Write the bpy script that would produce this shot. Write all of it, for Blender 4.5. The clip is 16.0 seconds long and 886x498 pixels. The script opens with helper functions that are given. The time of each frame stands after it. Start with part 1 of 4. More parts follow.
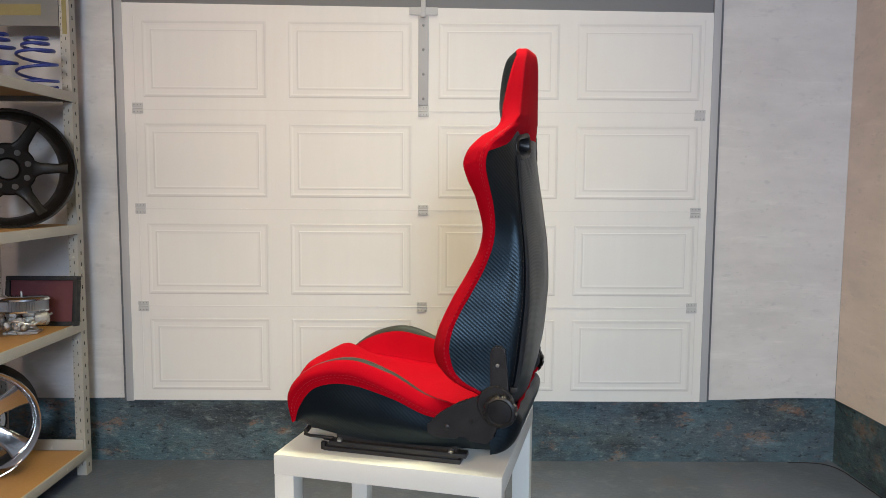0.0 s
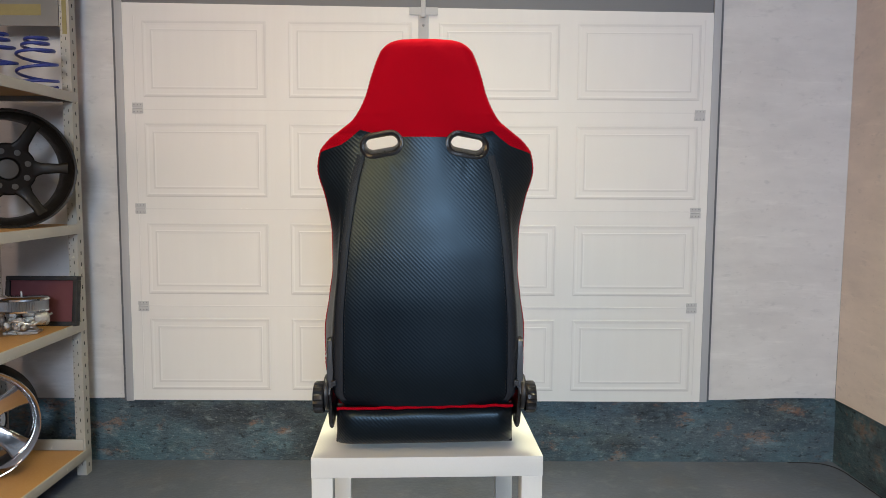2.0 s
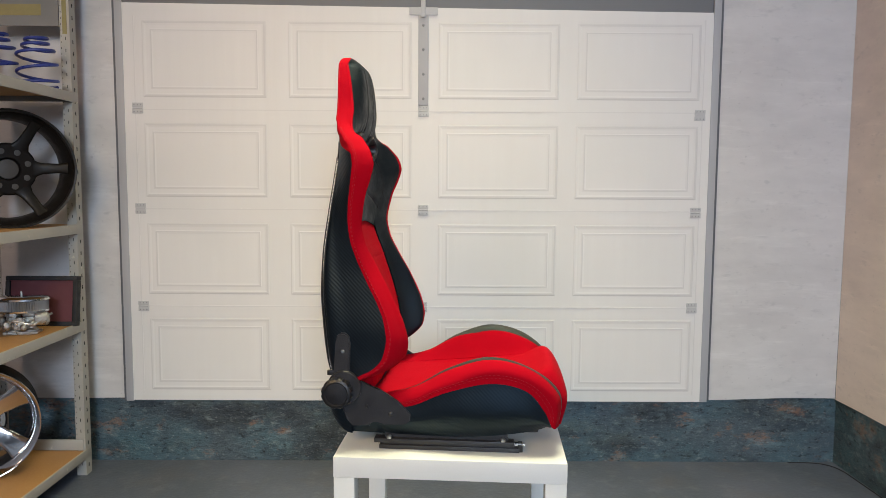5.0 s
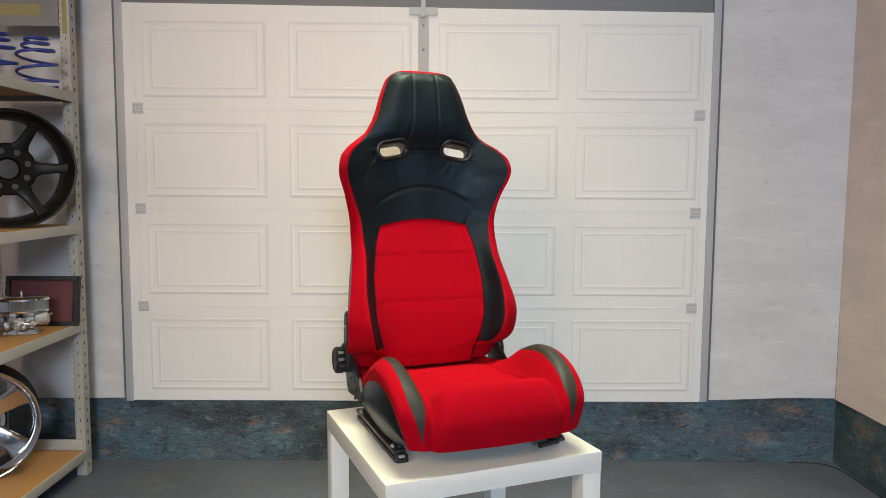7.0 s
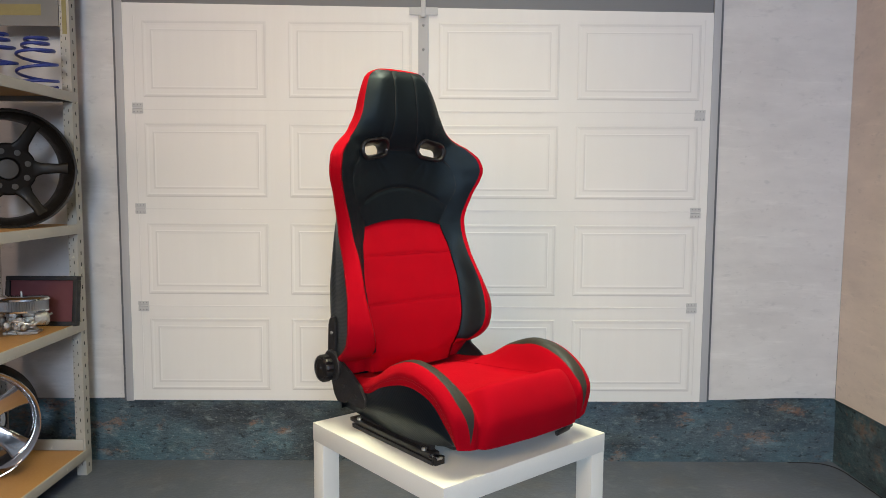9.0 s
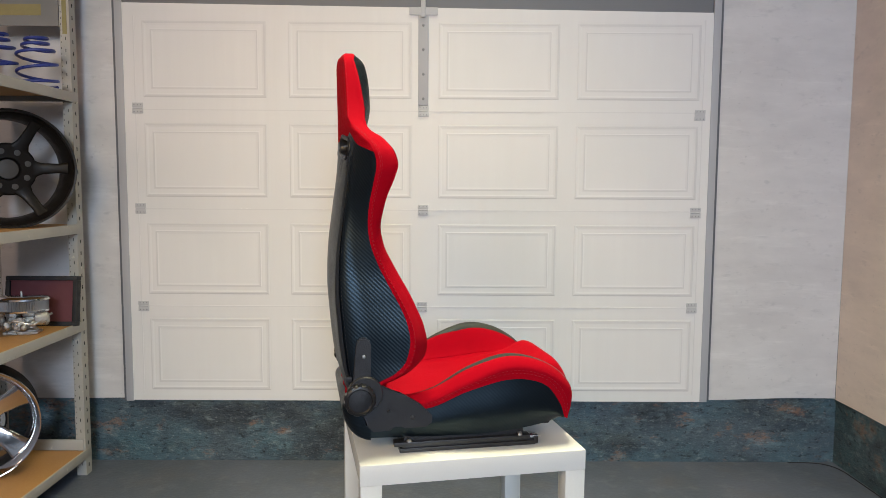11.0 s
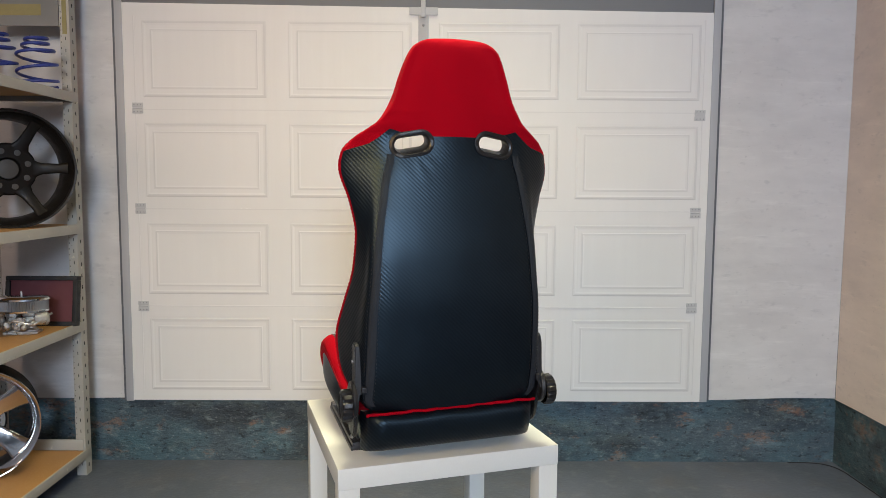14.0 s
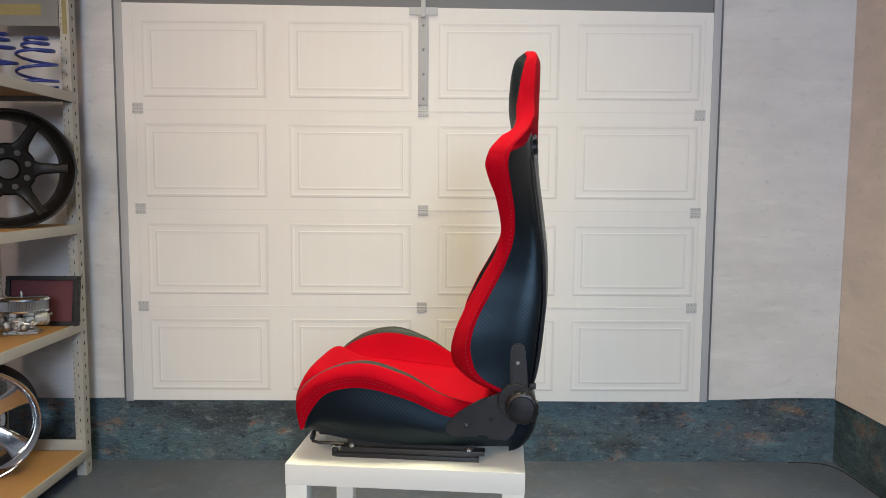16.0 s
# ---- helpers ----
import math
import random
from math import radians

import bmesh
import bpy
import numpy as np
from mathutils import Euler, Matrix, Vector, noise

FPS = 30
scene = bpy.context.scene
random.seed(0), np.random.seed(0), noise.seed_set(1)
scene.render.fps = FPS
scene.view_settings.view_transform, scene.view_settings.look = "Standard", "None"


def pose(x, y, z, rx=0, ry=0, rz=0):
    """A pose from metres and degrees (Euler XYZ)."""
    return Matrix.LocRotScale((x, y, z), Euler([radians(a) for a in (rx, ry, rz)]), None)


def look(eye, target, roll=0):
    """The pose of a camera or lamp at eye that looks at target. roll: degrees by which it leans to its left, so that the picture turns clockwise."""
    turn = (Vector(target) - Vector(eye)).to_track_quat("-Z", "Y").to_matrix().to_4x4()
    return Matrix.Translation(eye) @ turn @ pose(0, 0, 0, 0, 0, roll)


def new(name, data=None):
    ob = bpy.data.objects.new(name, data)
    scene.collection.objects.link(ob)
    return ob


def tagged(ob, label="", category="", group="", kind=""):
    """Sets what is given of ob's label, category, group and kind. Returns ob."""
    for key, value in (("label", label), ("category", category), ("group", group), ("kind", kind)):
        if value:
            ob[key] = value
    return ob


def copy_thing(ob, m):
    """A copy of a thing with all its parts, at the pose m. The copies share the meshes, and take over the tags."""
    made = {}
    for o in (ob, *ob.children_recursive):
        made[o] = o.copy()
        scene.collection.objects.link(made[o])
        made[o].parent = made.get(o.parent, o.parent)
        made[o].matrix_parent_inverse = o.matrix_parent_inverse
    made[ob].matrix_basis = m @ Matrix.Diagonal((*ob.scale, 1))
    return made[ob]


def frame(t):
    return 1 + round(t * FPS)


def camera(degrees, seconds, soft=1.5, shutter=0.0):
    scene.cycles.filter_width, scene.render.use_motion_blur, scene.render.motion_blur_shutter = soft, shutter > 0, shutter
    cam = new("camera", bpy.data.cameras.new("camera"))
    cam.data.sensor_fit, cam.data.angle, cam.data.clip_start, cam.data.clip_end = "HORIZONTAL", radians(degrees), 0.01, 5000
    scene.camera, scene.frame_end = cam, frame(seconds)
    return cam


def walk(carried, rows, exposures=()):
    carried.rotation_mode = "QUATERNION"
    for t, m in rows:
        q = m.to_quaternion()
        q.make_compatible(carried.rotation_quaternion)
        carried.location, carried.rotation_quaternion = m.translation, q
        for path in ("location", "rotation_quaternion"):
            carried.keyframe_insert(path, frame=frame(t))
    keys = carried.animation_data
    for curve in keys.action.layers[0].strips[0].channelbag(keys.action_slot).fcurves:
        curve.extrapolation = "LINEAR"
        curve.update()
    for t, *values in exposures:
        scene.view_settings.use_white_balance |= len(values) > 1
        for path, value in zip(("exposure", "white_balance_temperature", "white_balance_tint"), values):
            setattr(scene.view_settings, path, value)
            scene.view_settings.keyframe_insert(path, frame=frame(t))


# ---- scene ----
cam = camera(63.38, 16.0, 0.85)
EYE = pose(0, -1.875, 1.14, 84.93, 0, -0.43) @ pose(0, 0, 0, 0, 0, 0.36)
walk(cam, [(0, EYE), (16, EYE)], [(0, 0.17), (16, 0.17)])

# ---------------------------------------------------------------- light
world = bpy.data.worlds.new("world")
scene.world = world
world.use_nodes = True
world.node_tree.nodes["Background"].inputs[0].default_value = (0.75, 0.85, 1.0, 1)
world.node_tree.nodes["Background"].inputs[1].default_value = 0.04


def area_lamp(name, eye, target, sx, sy, watts, colour):
    data = bpy.data.lights.new(name, "AREA")
    data.shape, data.size, data.size_y = "RECTANGLE", sx, sy
    data.energy, data.color = watts, colour
    ob = new(name, data)
    ob.matrix_world = look(eye, target)
    return ob


area_lamp("window_light", (1.2, -7.9, 2.7), (0.0, 0.8, 0.8), 2.4, 1.5, 395, (0.66, 0.795, 1.0))
area_lamp("ceiling_panel_light", (0.1, -0.05, 3.5), (0.1, -0.04, 0), 1.2, 0.7, 20, (1.0, 0.93, 0.62)).data.spread = radians(70)
area_lamp("warm_fill", (-2.3, -3.4, 2.5), (0.9, 1.0, 1.0), 1.0, 1.0, 31, (1.0, 0.69, 0.5))
# second warm light, added to yellow the left of the door
area_lamp("warm_fill", (-1.0, -2.6, 2.2), (-0.75, 1.0, 1.1), 0.9, 0.9, 6.5, (1.0, 0.62, 0.12)).data.spread = radians(90)


# ---------------------------------------------------------------- materials
def lin(c):
    return tuple(v / 12.92 if v <= 0.04045 else ((v + 0.055) / 1.055) ** 2.4 for v in c)


class Mat:
    """A node material with a few helpers to mix colour and relief."""

    def __init__(self, name, colour, rough=0.5, metal=0.0, spec=0.5):
        self.m = bpy.data.materials.new(name)
        self.m.use_nodes = True
        self.t = self.m.node_tree
        self.b = self.t.nodes["Principled BSDF"]
        self.b.inputs["Base Color"].default_value = (*colour, 1)
        self.b.inputs["Roughness"].default_value = rough
        self.b.inputs["Metallic"].default_value = metal
        self.b.inputs["Specular IOR Level"].default_value = spec
        self.col = None
        self.colour = colour
        self.co = self.t.nodes.new("ShaderNodeTexCoord").outputs["Object"]
        self.height = None

    def node(self, kind, **values):
        n = self.t.nodes.new(kind)
        for k, v in values.items():
            n.inputs[k].default_value = v
        return n

    def link(self, a, b):
        self.t.links.new(a, b)

    def mapped(self, scale=(1, 1, 1), rot=(0, 0, 0)):
        n = self.node("ShaderNodeMapping")
        n.inputs["Scale"].default_value = scale
        n.inputs["Rotation"].default_value = rot
        self.link(self.co, n.inputs["Vector"])
        return n.outputs[0]

    def noise(self, scale, detail=4, rough=0.55, stretch=(1, 1, 1), low=0.35, high=0.65):
        n = self.node("ShaderNodeTexNoise", Scale=scale, Detail=detail, Roughness=rough)
        self.link(self.mapped(stretch), n.inputs["Vector"])
        r = self.node("ShaderNodeMapRange")
        r.inputs["From Min"].default_value, r.inputs["From Max"].default_value = low, high
        self.link(n.outputs["Fac"], r.inputs["Value"])
        return r.outputs[0]

    def blend(self, fac, colour, amount=1.0):
        """Lays colour over what there is, where fac says."""
        mix = self.t.nodes.new("ShaderNodeMix")
        mix.data_type = "RGBA"
        sc = self.node("ShaderNodeMath")
        sc.operation = "MULTIPLY"
        sc.inputs[1].default_value = amount
        self.link(fac, sc.inputs[0])
        self.link(sc.outputs[0], mix.inputs["Factor"])
        if self.col is None:
            mix.inputs["A"].default_value = (*self.colour, 1)
        else:
            self.link(self.col, mix.inputs["A"])
        mix.inputs["B"].default_value = (*colour, 1)
        self.col = mix.outputs["Result"]
        self.link(self.col, self.b.inputs["Base Color"])
        return self

    def bump(self, fac, dist, strength=1.0):
        n = self.node("ShaderNodeBump", Strength=strength, Distance=dist)
        self.link(fac, n.inputs["Height"])
        if self.height is not None:
            self.link(self.height, n.inputs["Normal"])
        self.height = n.outputs[0]
        self.link(self.height, self.b.inputs["Normal"])
        return self

    def rough_by(self, fac, low, high):
        r = self.node("ShaderNodeMapRange")
        r.inputs["To Min"].default_value, r.inputs["To Max"].default_value = low, high
        self.link(fac, r.inputs["Value"])
        self.link(r.outputs[0], self.b.inputs["Roughness"])
        return self

    def wave(self, scale, rot, distort=0.0):
        n = self.node("ShaderNodeTexWave", Scale=scale, Distortion=distort)
        self.link(self.mapped((1, 1, 1), rot), n.inputs["Vector"])
        return n.outputs["Fac"]


def red_fabric(name, colour):
    m = Mat(name, colour, 0.9, 0, 0.06)
    m.b.inputs["Sheen Weight"].default_value = 0.06
    m.b.inputs["Sheen Tint"].default_value = (1, 0.1, 0.1, 1)
    m.blend(m.noise(9, 3), tuple(c * 0.8 for c in colour), 0.5)
    m.blend(m.noise(700, 2), tuple(c * 0.72 for c in colour), 0.5)
    m.bump(m.noise(900, 2), 0.0006, 0.5).bump(m.noise(14, 3), 0.003, 0.35)
    return m.m


RED = red_fabric("red_fabric", (0.42, 0.0012, 0.0115))


def black_vinyl(name, colour, rough, creases=0.003):
    m = Mat(name, colour, rough, 0, 0.32)
    # blue of the cool light is put into the gloss tint
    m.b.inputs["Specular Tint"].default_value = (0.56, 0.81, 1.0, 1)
    m.blend(m.noise(6, 4), tuple(c * 1.5 for c in colour), 0.5)
    m.bump(m.noise(420, 3), 0.0005, 0.5).bump(m.noise(9, 2), creases, 0.3)
    m.rough_by(m.noise(30, 4), rough - 0.06, rough + 0.1)
    return m.m


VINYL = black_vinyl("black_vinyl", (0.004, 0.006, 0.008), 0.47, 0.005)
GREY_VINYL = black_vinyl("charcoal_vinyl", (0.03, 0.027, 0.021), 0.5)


def carbon_vinyl(name, across, relief=0.4):
    """Black vinyl pressed with a fine twill: ribs 6.8 mm apart, counted along the direction given."""
    m = Mat(name, (0.0018, 0.0028, 0.0045), 0.38, 0, 0.5)
    # gloss tinted blue to stand in for cool reflected light
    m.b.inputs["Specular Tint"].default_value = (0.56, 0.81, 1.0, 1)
    d = Vector(across).normalized() * (2 * math.pi / 0.0068)
    dot = m.node("ShaderNodeVectorMath")
    dot.operation = "DOT_PRODUCT"
    m.link(m.co, dot.inputs[0])
    dot.inputs[1].default_value = d
    sine = m.node("ShaderNodeMath")
    sine.operation = "SINE"
    m.link(dot.outputs["Value"], sine.inputs[0])
    ramp = m.node("ShaderNodeMapRange")
    ramp.inputs["From Min"].default_value, ramp.inputs["From Max"].default_value = -0.8, 0.8
    m.link(sine.outputs[0], ramp.inputs["Value"])
    m.blend(ramp.outputs[0], (0.0035, 0.0055, 0.009), 0.85 * min(1.0, relief / 0.4))
    m.bump(ramp.outputs[0], 0.0005, relief).bump(m.noise(6, 2), 0.0014, 0.2)
    m.rough_by(m.noise(9, 3), 0.35, 0.43)
    return m.m


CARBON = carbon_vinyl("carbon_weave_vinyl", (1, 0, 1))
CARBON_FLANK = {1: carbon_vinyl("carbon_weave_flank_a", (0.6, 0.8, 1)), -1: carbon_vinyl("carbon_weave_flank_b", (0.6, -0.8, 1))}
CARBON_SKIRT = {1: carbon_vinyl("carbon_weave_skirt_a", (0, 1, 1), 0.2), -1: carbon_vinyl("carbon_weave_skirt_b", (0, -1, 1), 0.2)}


def plain(name, colour, rough, metal=0.0, vary=0.25, scale=20, bump=0.0004):
    m = Mat(name, colour, rough, metal)
    m.blend(m.noise(scale, 5), tuple(c * 0.7 for c in colour), vary)
    m.rough_by(m.noise(scale * 1.7, 4), max(rough - 0.08, 0.03), rough + 0.1)
    m.bump(m.noise(scale * 14, 3), bump, 0.4)
    return m.m


BLACK_PLASTIC = plain("black_plastic", (0.01, 0.01, 0.0115), 0.36)
BLACK_STEEL = plain("black_painted_steel", (0.02, 0.02, 0.022), 0.36)
SILVER = plain("zinc_steel", (0.62, 0.62, 0.6), 0.3, 1.0)


def lacquer():
    m = Mat("white_lacquer", (0.81, 0.83, 0.79), 0.27, 0, 0.5)
    m.blend(m.noise(260, 3), (0.77, 0.79, 0.75), 0.3)
    m.bump(m.noise(500, 2), 0.0001, 0.3)
    return m.m


TABLE_WHITE = lacquer()
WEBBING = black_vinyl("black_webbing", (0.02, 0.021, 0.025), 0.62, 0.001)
DARK_THREAD = plain("dark_thread", (0.006, 0.006, 0.007), 0.7)
RED_THREAD = plain("red_thread", (0.36, 0.002, 0.01), 0.75)


def print_white(name, colour):
    m = Mat(name, colour, 0.5, 0, 0.35)
    m.blend(m.noise(2.2, 3), tuple(c * 0.93 for c in colour), 0.6)
    m.blend(m.noise(3, 5, 0.6, (9, 1, 0.35)), tuple(c * 0.95 for c in colour), 0.5)
    m.bump(m.noise(1.7, 2, 0.5, (1, 1, 0.5)), 0.02, 0.25)
    return m.m


DOOR_WHITE = print_white("white_door_print", (0.76, 0.755, 0.74))
DOOR_SHADE = print_white("shaded_moulding_print", (0.67, 0.665, 0.655))
DOOR_LINE = print_white("pale_joint_print", (0.7, 0.695, 0.685))
FRAME_GREY = print_white("grey_frame_print", (0.42, 0.43, 0.45))
# darker than the frame: the lintel's shade is put into its grey
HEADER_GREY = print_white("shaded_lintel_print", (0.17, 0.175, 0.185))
FRAME_DARK = print_white("dark_gap_print", (0.12, 0.125, 0.14))
HINGE_GREY = print_white("grey_hinge_print", (0.5, 0.51, 0.52))
DOT_GREY = print_white("rivet_print", (0.25, 0.26, 0.27))


def concrete_print(name, tint):
    m = Mat(name, (0.58, 0.575, 0.57), 0.6, 0, 0.3)
    def hue(*c):
        return tuple(p * q for p, q in zip(c, tint))

    m.colour = hue(0.6, 0.59, 0.585)
    m.blend(m.noise(1.6, 5, 0.6), hue(0.49, 0.485, 0.49), 0.7)
    m.blend(m.noise(5, 6, 0.65, (0.5, 0.5, 1.6)), hue(0.7, 0.69, 0.68), 0.6)
    m.blend(m.noise(11, 6, 0.7, (0.3, 0.3, 1.8), 0.55, 0.7), hue(0.75, 0.74, 0.73), 0.5)
    m.blend(m.noise(26, 6, 0.7, (0.6, 0.6, 1.4), 0.58, 0.72), hue(0.44, 0.44, 0.45), 0.55)
    m.blend(m.noise(60, 4, 0.6, (1, 1, 1), 0.66, 0.72), hue(0.3, 0.3, 0.31), 0.3)
    return m.m


CONCRETE = concrete_print("pale_concrete_print", (1, 1, 1))
# same concrete, tinted tan partly to stand in for warm light on this wall
CONCRETE_WARM_LIT = concrete_print("warm_lit_tan_concrete_print", (1.3, 1.14, 1.03))


def slate():
    m = Mat("dark_slate_print", (0.07, 0.1, 0.12), 0.5, 0, 0.4)
    m.blend(m.noise(2.6, 6, 0.65, (0.8, 0.8, 1.3), 0.42, 0.6), (0.07, 0.15, 0.18), 0.7)
    m.blend(m.noise(3.3, 6, 0.65, (0.8, 0.8, 1.2), 0.5, 0.64), (0.1, 0.12, 0.1), 0.7)
    m.blend(m.noise(3.7, 6, 0.65, (0.7, 0.7, 1.3), 0.48, 0.62), (0.025, 0.032, 0.042), 0.9)
    m.blend(m.noise(5.6, 7, 0.75, (0.8, 0.8, 1.4), 0.57, 0.66), (0.3, 0.15, 0.085), 0.65)
    m.blend(m.noise(6.3, 7, 0.75, (0.7, 0.7, 1.5), 0.56, 0.7), (0.2, 0.3, 0.33), 0.6)
    # fine crackle: pale crests beside dark pits
    m.blend(m.noise(24, 9, 0.78, (0.7, 0.7, 1.5), 0.54, 0.66), (0.24, 0.29, 0.29), 0.6)
    m.blend(m.noise(31, 9, 0.8, (0.7, 0.7, 1.6), 0.54, 0.62), (0.008, 0.011, 0.013), 0.85)
    m.blend(m.noise(90, 6, 0.8, (0.8, 0.8, 1.5), 0.58, 0.68), (0.4, 0.44, 0.42), 0.6)
    m.bump(m.noise(45, 5, 0.7, (0.6, 0.6, 1.7)), 0.003, 0.5)
    return m.m


SLATE = slate()


def floor_vinyl():
    m = Mat("dark_grey_floor_vinyl", (0.115, 0.13, 0.175), 0.4, 0, 0.5)
    m.blend(m.noise(2.4, 6, 0.65), (0.07, 0.085, 0.11), 0.8)
    m.blend(m.noise(4, 6, 0.7, (1, 1, 1), 0.5, 0.68), (0.13, 0.115, 0.11), 0.4)
    m.blend(m.noise(14, 6, 0.7, (1, 1, 1), 0.52, 0.72), (0.19, 0.205, 0.225), 0.5)
    m.bump(m.noise(60, 4), 0.001, 0.4)
    return m.m


FLOOR = floor_vinyl()
PLASTER = plain("grey_plaster", (0.38, 0.37, 0.365), 0.8, 0, 0.2, 3)


def shelf_paint():
    m = Mat("beige_grey_painted_steel", (0.46, 0.44, 0.39), 0.45, 0, 0.45)
    m.blend(m.noise(5, 4), (0.36, 0.345, 0.3), 0.5)
    m.blend(m.noise(22, 6, 0.7, (1, 1, 1), 0.63, 0.67), (0.66, 0.62, 0.5), 0.8)
    m.blend(m.noise(60, 6, 0.7, (1, 1, 1), 0.66, 0.7), (0.14, 0.12, 0.1), 0.7)
    m.bump(m.noise(160, 3), 0.0004, 0.4)
    return m.m


SHELF_STEEL = shelf_paint()
SHELF_STEEL_DARK = plain("grey_painted_steel", (0.22, 0.215, 0.2), 0.5, 0, 0.3, 9)
HOLE = plain("dark_slot", (0.03, 0.03, 0.03), 0.8)
TAPE = plain("yellowed_tape", (0.3, 0.25, 0.1), 0.5, 0, 0.3, 30)


def board():
    m = Mat("chipboard", (0.5, 0.26, 0.085), 0.55, 0, 0.35)
    m.blend(m.noise(3, 4), (0.33, 0.17, 0.07), 0.6)
    m.blend(m.noise(150, 4, 0.6, (1, 1, 1), 0.5, 0.7), (0.52, 0.33, 0.16), 0.5)
    return m.m


BOARD = board()
BLUE_STEEL = plain("blue_powder_coat", (0.03, 0.05, 0.25), 0.35)
GUNMETAL = plain("satin_black_alloy", (0.009, 0.0075, 0.0062), 0.4, 0.0)
GUNMETAL.node_tree.nodes["Principled BSDF"].inputs["Specular IOR Level"].default_value = 0.22
BORE_GREY = plain("dull_grey_metal", (0.07, 0.068, 0.064), 0.5)
CHROME = plain("polished_chrome", (0.8, 0.8, 0.8), 0.08, 1.0, 0.1, 12, 0.0001)
CAST = plain("cast_aluminium", (0.55, 0.54, 0.51), 0.35, 1.0, 0.4, 40, 0.002)
FILTER_RED = plain("red_filter_gauze", (0.34, 0.13, 0.14), 0.7)
FILTER_GREY = plain("grey_filter_mesh", (0.22, 0.21, 0.2), 0.5, 0.5)
RUBBER = plain("black_rubber", (0.016, 0.016, 0.017), 0.6)


# ---------------------------------------------------------------- mesh helpers
def part(name, bm, material, parent=None, label="", smooth=True):
    me = bpy.data.meshes.new(name)
    bmesh.ops.recalc_face_normals(bm, faces=bm.faces)
    bm.to_mesh(me)
    bm.free()
    for mat in material if isinstance(material, (list, tuple)) else [material]:
        me.materials.append(mat)
    if smooth:
        me.shade_smooth()
        me.set_sharp_from_angle(angle=radians(38))
    ob = new(name, me)
    if parent is not None:
        ob.parent = parent
    if label:
        ob["label"] = label
    return ob


def box(bm, x0, x1, y0, y1, z0, z1, bevel=0.0, m=None):
    made = bmesh.ops.create_cube(bm, size=1)["verts"]
    for v in made:
        v.co = Vector((x0 + (v.co.x + 0.5) * (x1 - x0), y0 + (v.co.y + 0.5) * (y1 - y0), z0 + (v.co.z + 0.5) * (z1 - z0)))
        if m is not None:
            v.co = m @ v.co
    if bevel:
        edges = list({e for v in made for e in v.link_edges})
        bmesh.ops.bevel(bm, geom=edges, offset=bevel, segments=2, affect="EDGES", profile=0.6)
    return bm


def boxed(*a, **k):
    return box(bmesh.new(), *a, **k)


def lathe(bm, profile, m=None, n=48, close=False):
    """Turns (radius, height) pairs round the z axis."""
    rings = []
    for r, h in profile:
        ring = [bm.verts.new(Vector((r * math.cos(2 * math.pi * i / n), r * math.sin(2 * math.pi * i / n), h))) for i in range(n)]
        rings.append(ring)
    pairs = list(zip(rings, rings[1:])) + ([(rings[-1], rings[0])] if close else [])
    for a, b in pairs:
        for i in range(n):
            bm.faces.new((a[i], a[(i + 1) % n], b[(i + 1) % n], b[i]))
    if not close:
        for ring in (rings[0], rings[-1]):
            bm.faces.new(ring)
    if m is not None:
        for ring in rings:
            for v in ring:
                v.co = m @ v.co
    return bm


def tube(bm, pts, r, n=8, closed=False, flat=1.0):
    """A round bar along points."""
    pts = [Vector(p) for p in pts]
    rings = []
    up = Vector((0, 0, 1))
    for i, p in enumerate(pts):
        a = pts[i - 1] if i or closed else p
        b = pts[(i + 1) % len(pts)] if i + 1 < len(pts) or closed else p
        d = (b - a).normalized()
        side = d.cross(up)
        if side.length < 0.05:
            side = d.cross(Vector((0, 1, 0)))
        side.normalize()
        top = side.cross(d).normalized()
        rings.append([bm.verts.new(p + r * (math.cos(2 * math.pi * k / n) * side + flat * math.sin(2 * math.pi * k / n) * top)) for k in range(n)])
    pairs = list(zip(rings, rings[1:])) + ([(rings[-1], rings[0])] if closed else [])
    for a, b in pairs:
        for k in range(n):
            bm.faces.new((a[k], a[(k + 1) % n], b[(k + 1) % n], b[k]))
    if not closed:
        bm.faces.new(rings[0]), bm.faces.new(rings[-1])
    return bm


def prism(bm, outline, x0, x1, bevel=0.0):
    """A plate: an outline in (y, z), from x0 to x1."""
    a = [bm.verts.new((x0, y, z)) for y, z in outline]
    b = [bm.verts.new((x1, y, z)) for y, z in outline]
    n = len(a)
    fa, fb = bm.faces.new(a), bm.faces.new(b)
    for i in range(n):
        bm.faces.new((a[i], a[(i + 1) % n], b[(i + 1) % n], b[i]))
    if bevel:
        bmesh.ops.bevel(bm, geom=list({e for f in (fa, fb) for e in f.edges}), offset=bevel, segments=2, affect="EDGES")
    return bm


